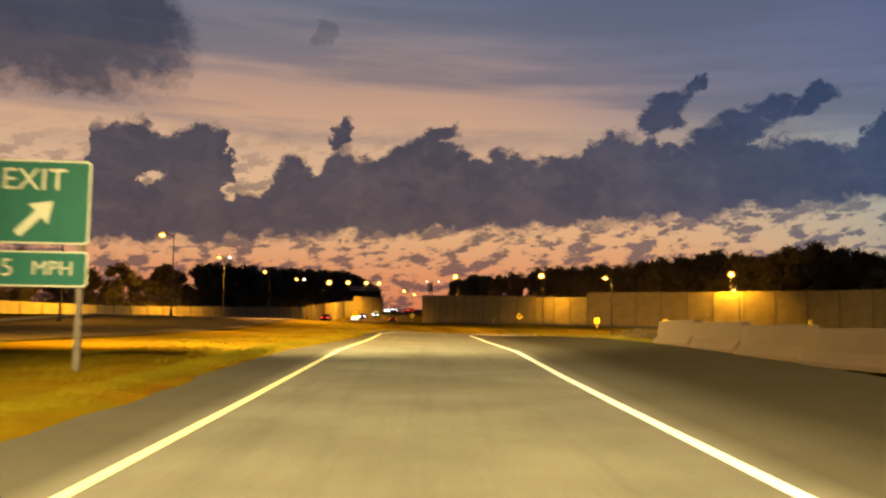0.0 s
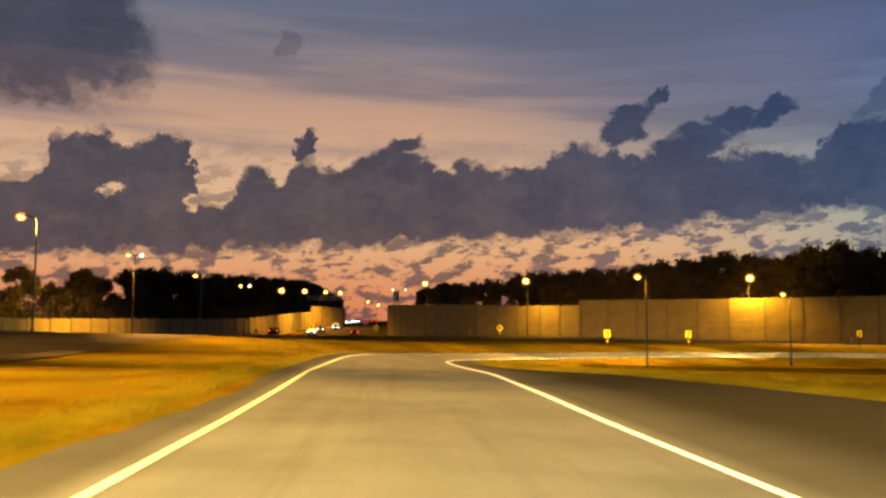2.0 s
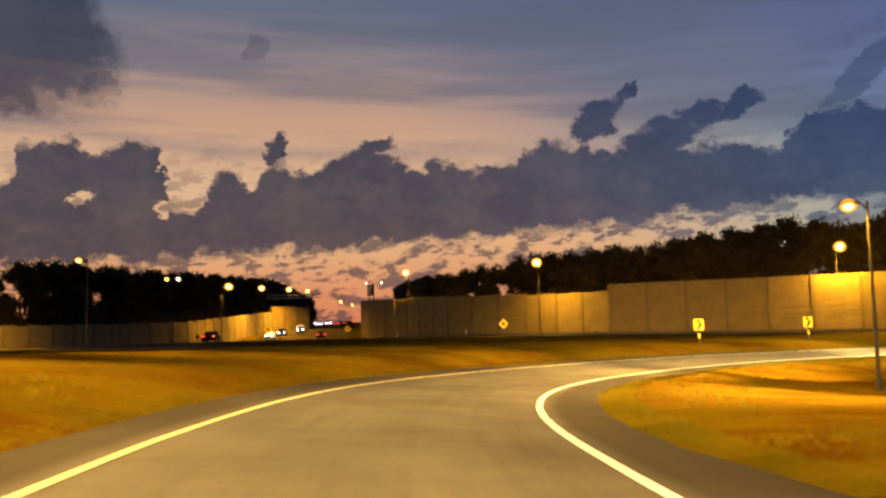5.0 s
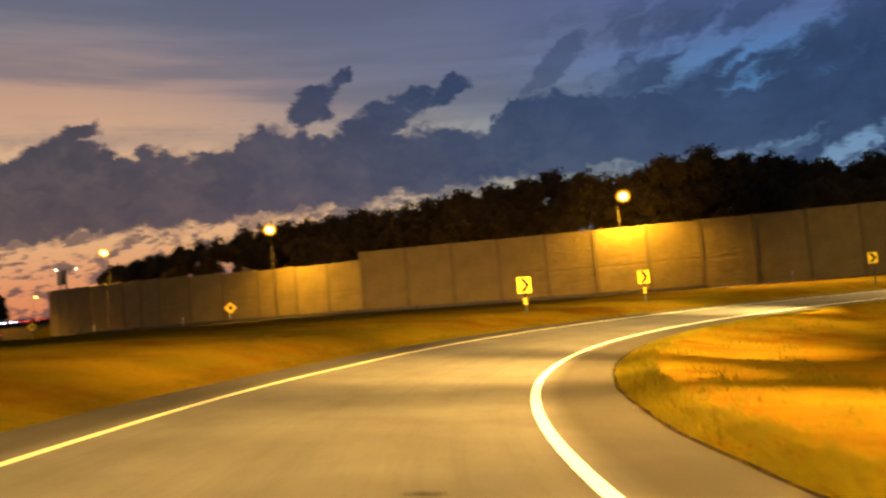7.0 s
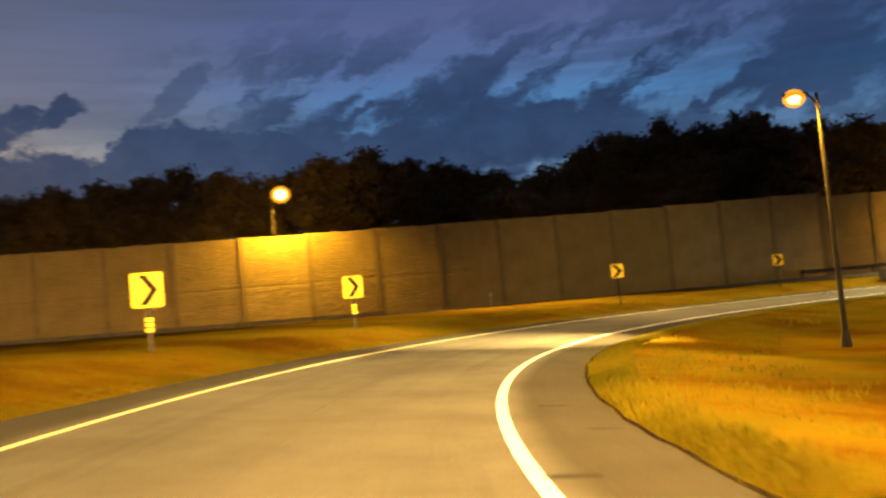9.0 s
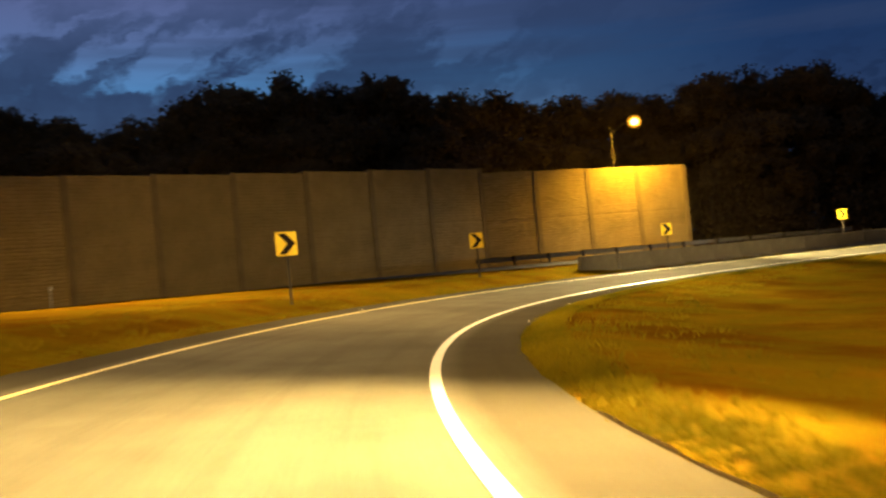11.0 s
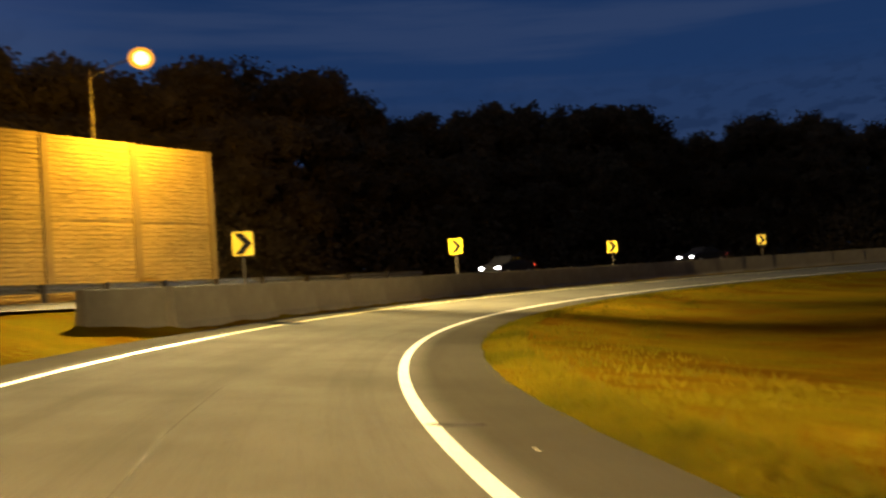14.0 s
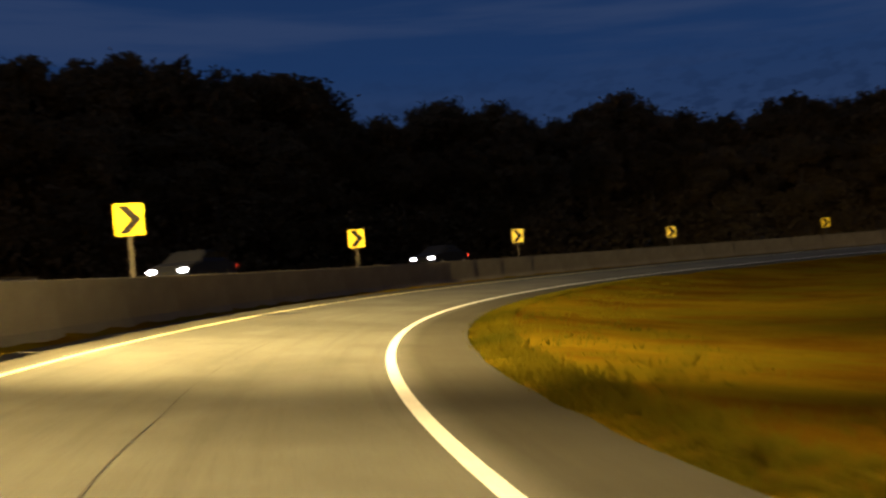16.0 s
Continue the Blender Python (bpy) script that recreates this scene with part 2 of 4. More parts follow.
def wear_and_dimming(m):
    """Streaks, worn wheel paths and speckled stone along a road's length, and shoulders dimmed in colour."""
    t = Nodes(m.node_tree)
    shader = m.node_tree.nodes["Principled BSDF"]
    col = shader.inputs["Base Color"].links[0].from_socket
    uv = t.add("ShaderNodeSeparateXYZ")
    t.put(uv.inputs[0], t.add("ShaderNodeTexCoord").outputs["UV"])
    s, o = uv.outputs[0], uv.outputs[1]
    streak = t.noise(t.xyz(t.math("MULTIPLY", s, 0.06), t.math("MULTIPLY", o, 2.2)), 1.0, 5.0, 0.65)
    blotch = t.noise(t.xyz(t.math("MULTIPLY", s, 0.22), t.math("MULTIPLY", o, 0.5), 4.0), 1.0, 4.0, 0.6)
    speck = t.noise(t.xyz(s, o, 7.0), 14.0, 3.0, 0.7)
    path = t.math("COSINE", t.math("MULTIPLY", o, 3.6))
    col = t.mix(t.math("MULTIPLY", t.step(streak, 0.45, 0.72), 0.30), col, (0.072, 0.07, 0.062, 1))
    col = t.mix(t.math("MULTIPLY", t.step(blotch, 0.5, 0.75), 0.28), col, (0.19, 0.186, 0.165, 1))
    col = t.mix(t.math("MULTIPLY", t.step(speck, 0.52, 0.72), 0.30), col, (0.065, 0.065, 0.06, 1))
    col = t.mix(t.math("MULTIPLY", t.step(path, 0.2, 1.0), 0.08), col, (0.08, 0.08, 0.072, 1))
    # shoulders darkened in colour, as if outside the headlights' pool on the lane
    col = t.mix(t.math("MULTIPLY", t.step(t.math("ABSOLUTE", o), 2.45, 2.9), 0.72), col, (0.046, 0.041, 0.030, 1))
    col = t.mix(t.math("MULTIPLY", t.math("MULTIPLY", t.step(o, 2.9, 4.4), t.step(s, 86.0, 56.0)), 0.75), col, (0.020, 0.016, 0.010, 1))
    t.put(shader.inputs["Base Color"], col)


wear_and_dimming(ASPHALT)
ASPHALT_DARK = material("dark_asphalt", (0.035, 0.034, 0.032), 0.75, spread=0.2, scale=0.3, fine=55, bump=0.35, bump_scale=120, spec=0.12)
HIGHWAY = material("highway_asphalt", (0.085, 0.063, 0.035), 0.95, spread=0.2, scale=0.3, fine=55, bump=0.35, bump_scale=120, spec=0.0)
SEAM = material("tar_seam", (0.085, 0.080, 0.070), 0.9, spread=0.3, scale=2, fine=40, spec=0.03)
SCUFF = material("tar_scuff", (0.036, 0.031, 0.024), 0.9, spread=0.3, scale=4, fine=40, spec=0.03)
SOIL_SHADE = material("soil_and_shade_edge", (0.020, 0.015, 0.008), 0.95, spread=0.35, scale=3, fine=30, bump=0.4, bump_scale=40, spec=0.0)
WHITE_PAINT = material("white_road_paint", (0.90, 0.90, 0.88), 0.55, spread=0.06, scale=2.5, fine=30, bump=0.3, bump_scale=90)
YELLOW_PAINT = material("yellow_road_paint", (0.86, 0.78, 0.42), 0.55, spread=0.08, scale=2.5, fine=30, bump=0.3, bump_scale=90)
GRASS_GROUND = material("mown_grass_ground", (0.124, 0.058, 0.003), 0.95, spread=0.3, scale=0.22, fine=9, bump=0.5, bump_scale=14, tint=(0.125, 0.082, 0.004), spec=0.0)


def patches(m):
    """Greener and drier patches of turf, and small bare spots."""
    t = Nodes(m.node_tree)
    shader = m.node_tree.nodes["Principled BSDF"]
    col = shader.inputs["Base Color"].links[0].from_socket
    co = t.add("ShaderNodeTexCoord").outputs["Object"]
    green = t.noise(co, 0.33, 5.0, 0.6)
    bare = t.noise(co, 1.7, 4.0, 0.65)
    tuft = t.noise(co, 5.5, 4.0, 0.7)
    col = t.mix(t.math("MULTIPLY", t.step(green, 0.45, 0.62), 0.65), col, (0.098, 0.08, 0.004, 1))
    col = t.mix(t.math("MULTIPLY", t.step(bare, 0.56, 0.75), 0.2), col, (0.085, 0.05, 0.008, 1))
    col = t.mix(t.math("MULTIPLY", t.step(tuft, 0.5, 0.72), 0.3), col, (0.055, 0.042, 0.004, 1))
    t.put(shader.inputs["Base Color"], col)


patches(GRASS_GROUND)
BLADES = material("grass_blades", (0.11, 0.10, 0.006), 0.8, spread=0.3, scale=0.3, fine=8, bump=0, tint=(0.13, 0.10, 0.005), spec=0.03)
LEAVES = material("foliage", (0.118, 0.088, 0.045), 0.8, spread=0.4, scale=0.4, fine=5, bump=0, random_tint=0.4, spec=0.12)


def let_light_through(m, share):
    """Thin leaves glow a little from behind."""
    t = Nodes(m.node_tree)
    shader = m.node_tree.nodes["Principled BSDF"]
    thin = t.add("ShaderNodeBsdfTranslucent")
    t.put(thin.inputs["Color"], shader.inputs["Base Color"].links[0].from_socket)
    both = t.add("ShaderNodeMixShader")
    both.inputs[0].default_value = share
    m.node_tree.links.new(shader.outputs[0], both.inputs[1])
    m.node_tree.links.new(thin.outputs[0], both.inputs[2])
    m.node_tree.links.new(both.outputs[0], m.node_tree.nodes["Material Output"].inputs["Surface"])


let_light_through(LEAVES, 0.45)
let_light_through(BLADES, 0.45)
BARK = material("bark", (0.07, 0.055, 0.04), 0.9, spread=0.3, scale=4, fine=20, bump=0.6, bump_scale=12)
WALL_PANEL = material("precast_stone_panel", (0.285, 0.212, 0.085), 0.9, spread=0.16, scale=0.5, fine=9, bump=0.9, bump_scale=6, random_tint=0.35)
WALL_POST = material("precast_post", (0.19, 0.14, 0.065), 0.9, spread=0.15, scale=0.8, fine=20, bump=0.4, bump_scale=25)
CONCRETE = material("barrier_concrete", (0.115, 0.098, 0.074), 0.85, spread=0.2, scale=0.7, fine=22, bump=0.3, bump_scale=30)
# base darkened and browned: dim orange lamp light put into the concrete's colour
PARAPET = material("darkened_parapet_concrete", (0.029, 0.016, 0.006), 0.9, spread=0.25, scale=0.6, fine=18, bump=0.3, bump_scale=30)
GALVANISED = material("galvanised_steel", (0.27, 0.27, 0.27), 0.45, 0.85, spread=0.12, scale=5, fine=40, bump=0.05)
RAIL_STEEL = material("dull_rail_steel", (0.15, 0.135, 0.11), 0.65, 0.3, spread=0.2, scale=4, fine=40, bump=0.05)
POLE_STEEL = material("weathered_pole_steel", (0.06, 0.052, 0.044), 0.7, 0.2, spread=0.2, scale=4, fine=40, bump=0.05, spec=0.15)
SIGN_YELLOW = material("yellow_sign_sheeting", (1.0, 0.72, 0.03), 0.4, spread=0.05, scale=3, fine=60, bump=0.02)
SIGN_BLACK = material("black_sign_vinyl", (0.02, 0.016, 0.014), 0.6, spread=0.1, scale=5, fine=60, bump=0, spec=0.05)
SIGN_GREEN = material("green_sign_sheeting", (0.002, 0.042, 0.038), 0.6, spread=0.08, scale=2, fine=60, bump=0.02, spec=0.08)
SIGN_WHITE = material("white_sign_sheeting", (0.85, 0.85, 0.80), 0.4, spread=0.05, scale=3, fine=60, bump=0)
# exit sign's white, dimmed in its colour against the added lamps' strong beams
EXIT_WHITE = material("dimmed_white_sheeting", (0.11, 0.125, 0.10), 0.5, spread=0.08, scale=3, fine=60, bump=0)
SIGN_BACK = material("bare_aluminium", (0.5, 0.5, 0.5), 0.45, 0.8, spread=0.1, scale=4, fine=50, bump=0)
def glare_glass(name, colour, strength, cover):
    """Frosted lamp glass that lets the bulb show; its glowing rim imitates the lamp's glare."""
    m = bpy.data.materials.new(name)
    m.use_nodes = True
    t = Nodes(m.node_tree)
    glow = t.add("ShaderNodeEmission")
    glow.inputs["Color"].default_value, glow.inputs["Strength"].default_value = (*colour, 1), strength
    both = t.add("ShaderNodeMixShader")
    both.inputs[0].default_value = cover
    m.node_tree.links.new(t.add("ShaderNodeBsdfTransparent").outputs[0], both.inputs[1])
    m.node_tree.links.new(glow.outputs[0], both.inputs[2])
    m.node_tree.links.new(both.outputs[0], m.node_tree.nodes["Material Output"].inputs["Surface"])
    return m


LENS = (glare_glass("sodium_lens", (1.0, 0.36, 0.015), 0.22, 0.6), glowing("sodium_bulb", (1.0, 0.55, 0.10), 4.0))
LENS_WHITE = (glare_glass("metal_halide_lens", (1.0, 0.72, 0.35), 0.2, 0.6), glowing("metal_halide_bulb", (1.0, 0.85, 0.6), 3.0))
HEADLIGHT = glowing("headlight_lens", (0.92, 0.95, 1.0), 3.0)
TAILLIGHT = glowing("tail_light_lens", (1.0, 0.05, 0.02), 1.0)
CAR_DARK = material("dark_car_paint", (0.008, 0.008, 0.01), 0.5, 0.0, spread=0.05, scale=3, fine=50, bump=0, spec=0.1)
CAR_SILVER = material("silver_car_paint", (0.35, 0.35, 0.36), 0.3, 0.6, spread=0.05, scale=3, fine=50, bump=0)
TYRE = material("tyre_rubber", (0.02, 0.02, 0.02), 0.85, spread=0.2, scale=6, fine=50, bump=0.1)
GLASS = material("car_window_glass", (0.01, 0.011, 0.012), 0.2, spread=0.05, scale=3, fine=50, bump=0, spec=0.12)
LITTER = material("pale_litter", (0.7, 0.7, 0.65), 0.5, spread=0.1, scale=9, fine=60, bump=0)
BILLBOARD_MAT = material("pale_board", (0.5, 0.48, 0.48), 0.6, spread=0.1, scale=0.5, fine=10, bump=0)


# ---- mesh helpers ----
def part(name, bm, mat, parent=None, label=""):
    """Links a bmesh as one mesh object, under a thing or a part if one is given."""
    me = bpy.data.meshes.new(name)
    bm.to_mesh(me)
    bm.free()
    me.materials.append(mat)
    ob = new(name, me)
    if parent:
        ob.parent = parent
    if label:
        ob["label"] = label
    return ob


def mesh_part(name, verts, faces, mat, parent=None, label=""):
    me = bpy.data.meshes.new(name)
    me.from_pydata(verts, [], faces)
    me.materials.append(mat)
    ob = new(name, me)
    if parent:
        ob.parent = parent
    if label:
        ob["label"] = label
    return ob


def shared(name, ob, parent, m=None):
    """Another object on the same mesh."""
    o = new(name, ob.data)
    o.parent = parent
    if m is not None:
        o.matrix_local = m
    return o


def box(bm, x0, x1, y0, y1, z0, z1, bevel=0.0):
    m = Matrix.LocRotScale(((x0 + x1) / 2, (y0 + y1) / 2, (z0 + z1) / 2), None, (x1 - x0, y1 - y0, z1 - z0))
    made = bmesh.ops.create_cube(bm, size=1, matrix=m)["verts"]
    if bevel:
        edges = list({e for v in made for e in v.link_edges})
        bmesh.ops.bevel(bm, geom=edges, offset=bevel, segments=2, affect="EDGES", profile=0.5)
    return bm


def tube(bm, a, b, r0, r1, n=10):
    """A tapered round bar from a to b."""
    a, b = Vector(a), Vector(b)
    turn = (b - a).to_track_quat("Z", "Y").to_matrix().to_4x4()
    bmesh.ops.create_cone(bm, cap_ends=True, segments=n, radius1=r0, radius2=r1, depth=(b - a).length,
                          matrix=Matrix.Translation((a + b) / 2) @ turn)
    return bm


def outline(bm, points, y0, y1):
    """A flat shape in x, z, drawn out from y0 to y1."""
    lo = [bm.verts.new((x, y0, z)) for x, z in points]
    hi = [bm.verts.new((x, y1, z)) for x, z in points]
    n = len(points)
    bm.faces.new(lo)
    bm.faces.new(hi[::-1])
    for i in range(n):
        bm.faces.new((lo[i], hi[i], hi[(i + 1) % n], lo[(i + 1) % n]))
    bmesh.ops.recalc_face_normals(bm, faces=bm.faces)
    return bm


def rounded(w, h, r, n=4):
    """Points of a rounded rectangle about the origin."""
    pts = []
    for cx, cz, a0 in ((w / 2 - r, h / 2 - r, 0), (-w / 2 + r, h / 2 - r, 90), (-w / 2 + r, -h / 2 + r, 180), (w / 2 - r, -h / 2 + r, 270)):
        for i in range(n + 1):
            a = radians(a0 + 90 * i / n)
            pts.append((cx + r * math.cos(a), cz + r * math.sin(a)))
    return pts


def empty(name, x, y, z, turn=0.0):
    ob = new(name)
    ob.matrix_basis = pose(x, y, z, 0, 0, turn)
    ob.empty_display_size = 0.3
    return ob


# ---- the lie of the land: the ramp's centre line is a straight, a short easing and a circle ----
RADIUS, EASE_FROM, EASE_TO = 66.35, 61.0, 86.7
DS = 0.5
ramp_s = np.arange(-40, 330 + DS, DS)
bend = np.clip((ramp_s - EASE_FROM) / (EASE_TO - EASE_FROM), 0, 1) / (RADIUS - 0.25)
heading = 1.592 - np.concatenate([[0], np.cumsum(bend[:-1])]) * DS
ramp_right = np.column_stack([np.sin(heading), -np.cos(heading)])
ramp_xy = np.column_stack([np.concatenate([[0], np.cumsum(f(heading)[:-1])]) * DS for f in (np.cos, np.sin)])
ramp_xy += np.array([0.342, 1.519]) - ramp_xy[80]
ramp_xy -= ramp_right * 0.25
CENTRE = ramp_xy[-1] + ramp_right[-1] * RADIUS
ramp_bank = np.interp(ramp_s, [44, 83], [0.0, 0.0749])
ramp_z = np.interp(ramp_s, [-40, -3, 11, 25, 39, 52, 64, 76, 89, 101, 113, 137, 160, 200], [-1.35, -0.55, -0.222, 0.14, 0.27, 0.46, 0.42, 0.40, 0.29, 0.15, 0.06, 0.05, 0.02, -0.05]) + ramp_bank * 0.25
RIGHT_EDGE = np.interp(ramp_s, [36, 78], [6.95, 3.8])      # the pavement narrows into the bend
LEFT_EDGE = np.interp(ramp_s, [18, 34, 46, 62, 92], [4.0, 3.6, 3.25, 3.35, 3.65])


def smooth(v, a, b):
    u = np.clip((v - a) / (b - a), 0, 1)
    return u * u * (3 - 2 * u)


def shoulder_rise(s, off):
    """The wide shoulder before the bend tilts up to the parapet."""
    return 0.061 * np.clip(off - 2.6, 0, 4.5) * np.clip((66 - s) / 30, 0, 1)


def ramp_point(s, off):
    """Place of a point of the ramp's surface, off metres to the right of its centre line."""
    i = int(round((s + 40) / DS))
    return Vector((ramp_xy[i, 0] + ramp_right[i, 0] * off, ramp_xy[i, 1] + ramp_right[i, 1] * off, ramp_z[i] - ramp_bank[i] * off + float(shoulder_rise(s, off))))


def ring_s(angle):
    """Distance along the ramp at which it has the given bearing (degrees) from the loop's centre."""
    d = ramp_xy - CENTRE
    a = np.degrees(np.arctan2(d[:, 1], d[:, 0]))
    ok = ramp_s > 80
    return float(ramp_s[ok][np.argmin(np.abs((a[ok] - angle + 180) % 360 - 180))])


def ground_heights(px, py):
    """Height of the ground at arrays of places."""
    px, py = np.asarray(px, float), np.asarray(py, float)
    z = np.zeros(len(px))
    for i in range(0, len(px), 4000):
        x, y = px[i:i + 4000], py[i:i + 4000]
        dx_, dy_ = x[:, None] - ramp_xy[None, ::2, 0], y[:, None] - ramp_xy[None, ::2, 1]
        k = np.argmin(dx_ ** 2 + dy_ ** 2, axis=1) * 2
        off = (x - ramp_xy[k, 0]) * ramp_right[k, 0] + (y - ramp_xy[k, 1]) * ramp_right[k, 1]
        s = ramp_s[k]
        wc, wr = smooth(s, 50, 88), smooth(s, 78, 128)
        bk, edge = ramp_bank[k], RIGHT_EDGE[k]
        verge = LEFT_EDGE[k]
        left, right = -off - verge, off - edge
        on_road = -bk * off - 0.12 + shoulder_rise(s, off)
        straight_l = np.interp(left, [0, 0.35, 1.5, 5, 16, 56], [-0.1, 0.06, 0.10, 0.05, 0.05, 0.3])
        curve_l = np.interp(left, [0, 0.7, 2.2, 9, 21, 56], [-0.1, 0.08, 0.55, 0.98, 1.12, 1.42]) + bk * verge
        straight_r = np.interp(right, [0, 0.8, 6, 25], [-0.1, 0.03, -0.05, -0.15])
        curve_r = np.interp(right, [0, 0.8, 3, 6, 10, 16, 62], [-0.1, 0.02, -0.32, -0.68, -0.9, -1.0, -1.0])
        h = np.where(off < 0, np.where(left < 0, on_road, straight_l * (1 - wc) + curve_l * wc),
                     np.where(right < 0, on_road, straight_r * (1 - wr) + curve_r * wr - bk * edge + shoulder_rise(s, edge)))
        far = smooth(np.abs(off), 30, 60)
        h = ramp_z[k] * (1 - far) + h
        h += smooth(np.abs(off), 20, 60) * (np.interp(y, [150, 260, 320, 700, 2500], [0, 1.0, 4.4, 14, 14]) * smooth(x, 130, 60))
        z[i:i + 4000] = h
    return z


def ground_z(x, y):
    return float(ground_heights([x], [y])[0])

# ---- ground: one sheet to the horizon ----
def ground_sheet():
    gx = np.unique(np.concatenate([np.array([-4500, -2500, -1200, -700, -400, -260, -180, -140, -110, -90]), np.arange(-75, 190, 1.5), np.array([200, 220, 250, 300, 380, 500, 800, 1400, 2500, 4500])]))
    gy = np.unique(np.concatenate([np.array([-4500, -2500, -1200, -600, -300, -150, -80, -50, -30]), np.arange(-15, 265, 1.5), np.array([275, 290, 305, 320, 350, 400, 460, 550, 700, 1000, 1500, 2500, 4500])]))
    mx, my = np.meshgrid(gx, gy)
    mz = ground_heights(mx.ravel(), my.ravel())
    near = (np.abs(mx.ravel()) < 250)
    lump = np.array([noise.noise((x * 0.11, y * 0.11, 3.1)) + 0.5 * noise.noise((x * 0.31, y * 0.31, 7.7)) if f else 0 for x, y, f in zip(mx.ravel(), my.ravel(), near)])
    d2 = np.full(len(mz), 99.0)
    for i in range(0, len(mz), 4000):
        a, b = mx.ravel()[i:i + 4000], my.ravel()[i:i + 4000]
        d2[i:i + 4000] = np.sqrt(((a[:, None] - ramp_xy[None, ::4, 0]) ** 2 + (b[:, None] - ramp_xy[None, ::4, 1]) ** 2).min(axis=1))
    hw = (mx.ravel() > -36) & (mx.ravel() < -9)
    lump[hw] = 0
    mz += lump * 0.05 * smooth(d2, 6, 14)
    verts = np.column_stack([mx.ravel(), my.ravel(), mz]).tolist()
    nx, ny = len(gx), len(gy)
    faces = [(j * nx + i, j * nx + i + 1, (j + 1) * nx + i + 1, (j + 1) * nx + i) for j in range(ny - 1) for i in range(nx - 1)]
    ob = mesh_part("ground", verts, faces, GRASS_GROUND)
    ob.data.polygons.foreach_set("use_smooth", [True] * len(faces))
    return tagged(ob, "uneven mown grass verge in yellow street light", "ground", kind="structure")


ground_sheet()


def ramp_strip(name, s0, s1, offs, lift, mat, step=2, parent=None):
    """A strip of the ramp's surface between two offsets; the lane widens a little to the right before the bend."""
    verts, faces = [], []
    i0, i1 = int((s0 + 40) / DS), int((s1 + 40) / DS)
    n = len(offs)
    for i in range(i0, i1 + 1, step):
        for o in offs:
            p = ramp_point(ramp_s[i], o + float(np.interp(ramp_s[i], [16, 28, 60, 85], [-0.04, 0.08, 0.08, 0.0])) * (o > 0))
            verts.append((p.x, p.y, p.z + lift))
    rows_ = len(verts) // n
    for r in range(rows_ - 1):
        for c in range(n - 1):
            a = r * n + c
            faces.append((a, a + 1, a + n + 1, a + n))
    ob = mesh_part(name, verts, faces, mat, parent)
    ob.data.polygons.foreach_set("use_smooth", [True] * len(faces))
    return ob


def ramp_pavement():
    verts, faces, road_uv = [], [], []
    n = 8
    for i in range(20, len(ramp_s), 2):
        e, f = RIGHT_EDGE[i], LEFT_EDGE[i]
        for o in (-f - 0.06, -f, -2.45, 0, 2.45, (2.45 + e) / 2, e, e + 0.06):
            wob = 0.07 * noise.noise((ramp_s[i] * 0.8, o, 1.0)) if abs(o) > 3 else 0
            p = ramp_point(ramp_s[i], o + wob)
            road_uv.append((ramp_s[i], o + wob))
            verts.append((p.x, p.y, p.z - (0.09 if o < -f or o > e else 0)))
    for r in range(len(verts) // n - 1):
        for q in range(n - 1):
            a = r * n + q
            faces.append((a, a + 1, a + n + 1, a + n))
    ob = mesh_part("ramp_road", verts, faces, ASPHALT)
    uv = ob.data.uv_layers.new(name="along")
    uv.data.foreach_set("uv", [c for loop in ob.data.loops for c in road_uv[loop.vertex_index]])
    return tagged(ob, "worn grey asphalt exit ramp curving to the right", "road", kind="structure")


ramp_pavement()
def soil_edge(s0, s1):
    """A narrow dark strip by the inner shoulder: soil, with the turf edge's shadow painted in."""
    verts, faces = [], []
    for i in range(int((s0 + 40) / DS), int((s1 + 40) / DS)):
        e = RIGHT_EDGE[i] + 0.07 * noise.noise((ramp_s[i] * 0.8, RIGHT_EDGE[i], 1.0))
        ragged = 0.03 * noise.noise((ramp_s[i] * 2.2, 3.0, 0.0))
        for o, up in ((e - 0.015 - ragged, 0.003), (e + 0.02, 0.012), (e + 0.05 + ragged, 0.008)):
            p = ramp_point(ramp_s[i], o)
            verts.append((p.x, p.y, p.z + up))
    for k in range(0, len(verts) - 3, 3):
        faces += [(k, k + 1, k + 4, k + 3), (k + 1, k + 2, k + 5, k + 4)]
    return tagged(mesh_part("soil_edge", verts, faces, SOIL_SHADE), "dark strip of soil and painted grass shadow by the shoulder", "ground", kind="structure")


soil_edge(94, 150)
tagged(ramp_strip("edge_line_left", -30, 320, [-2.505, -2.385], 0.006, YELLOW_PAINT), "solid yellow painted edge line on the ramp", "road marking", kind="structure")
tagged(ramp_strip("edge_line_right", -30, 320, [2.37, 2.52], 0.006, WHITE_PAINT), "solid white painted edge line on the ramp", "road marking", kind="structure")


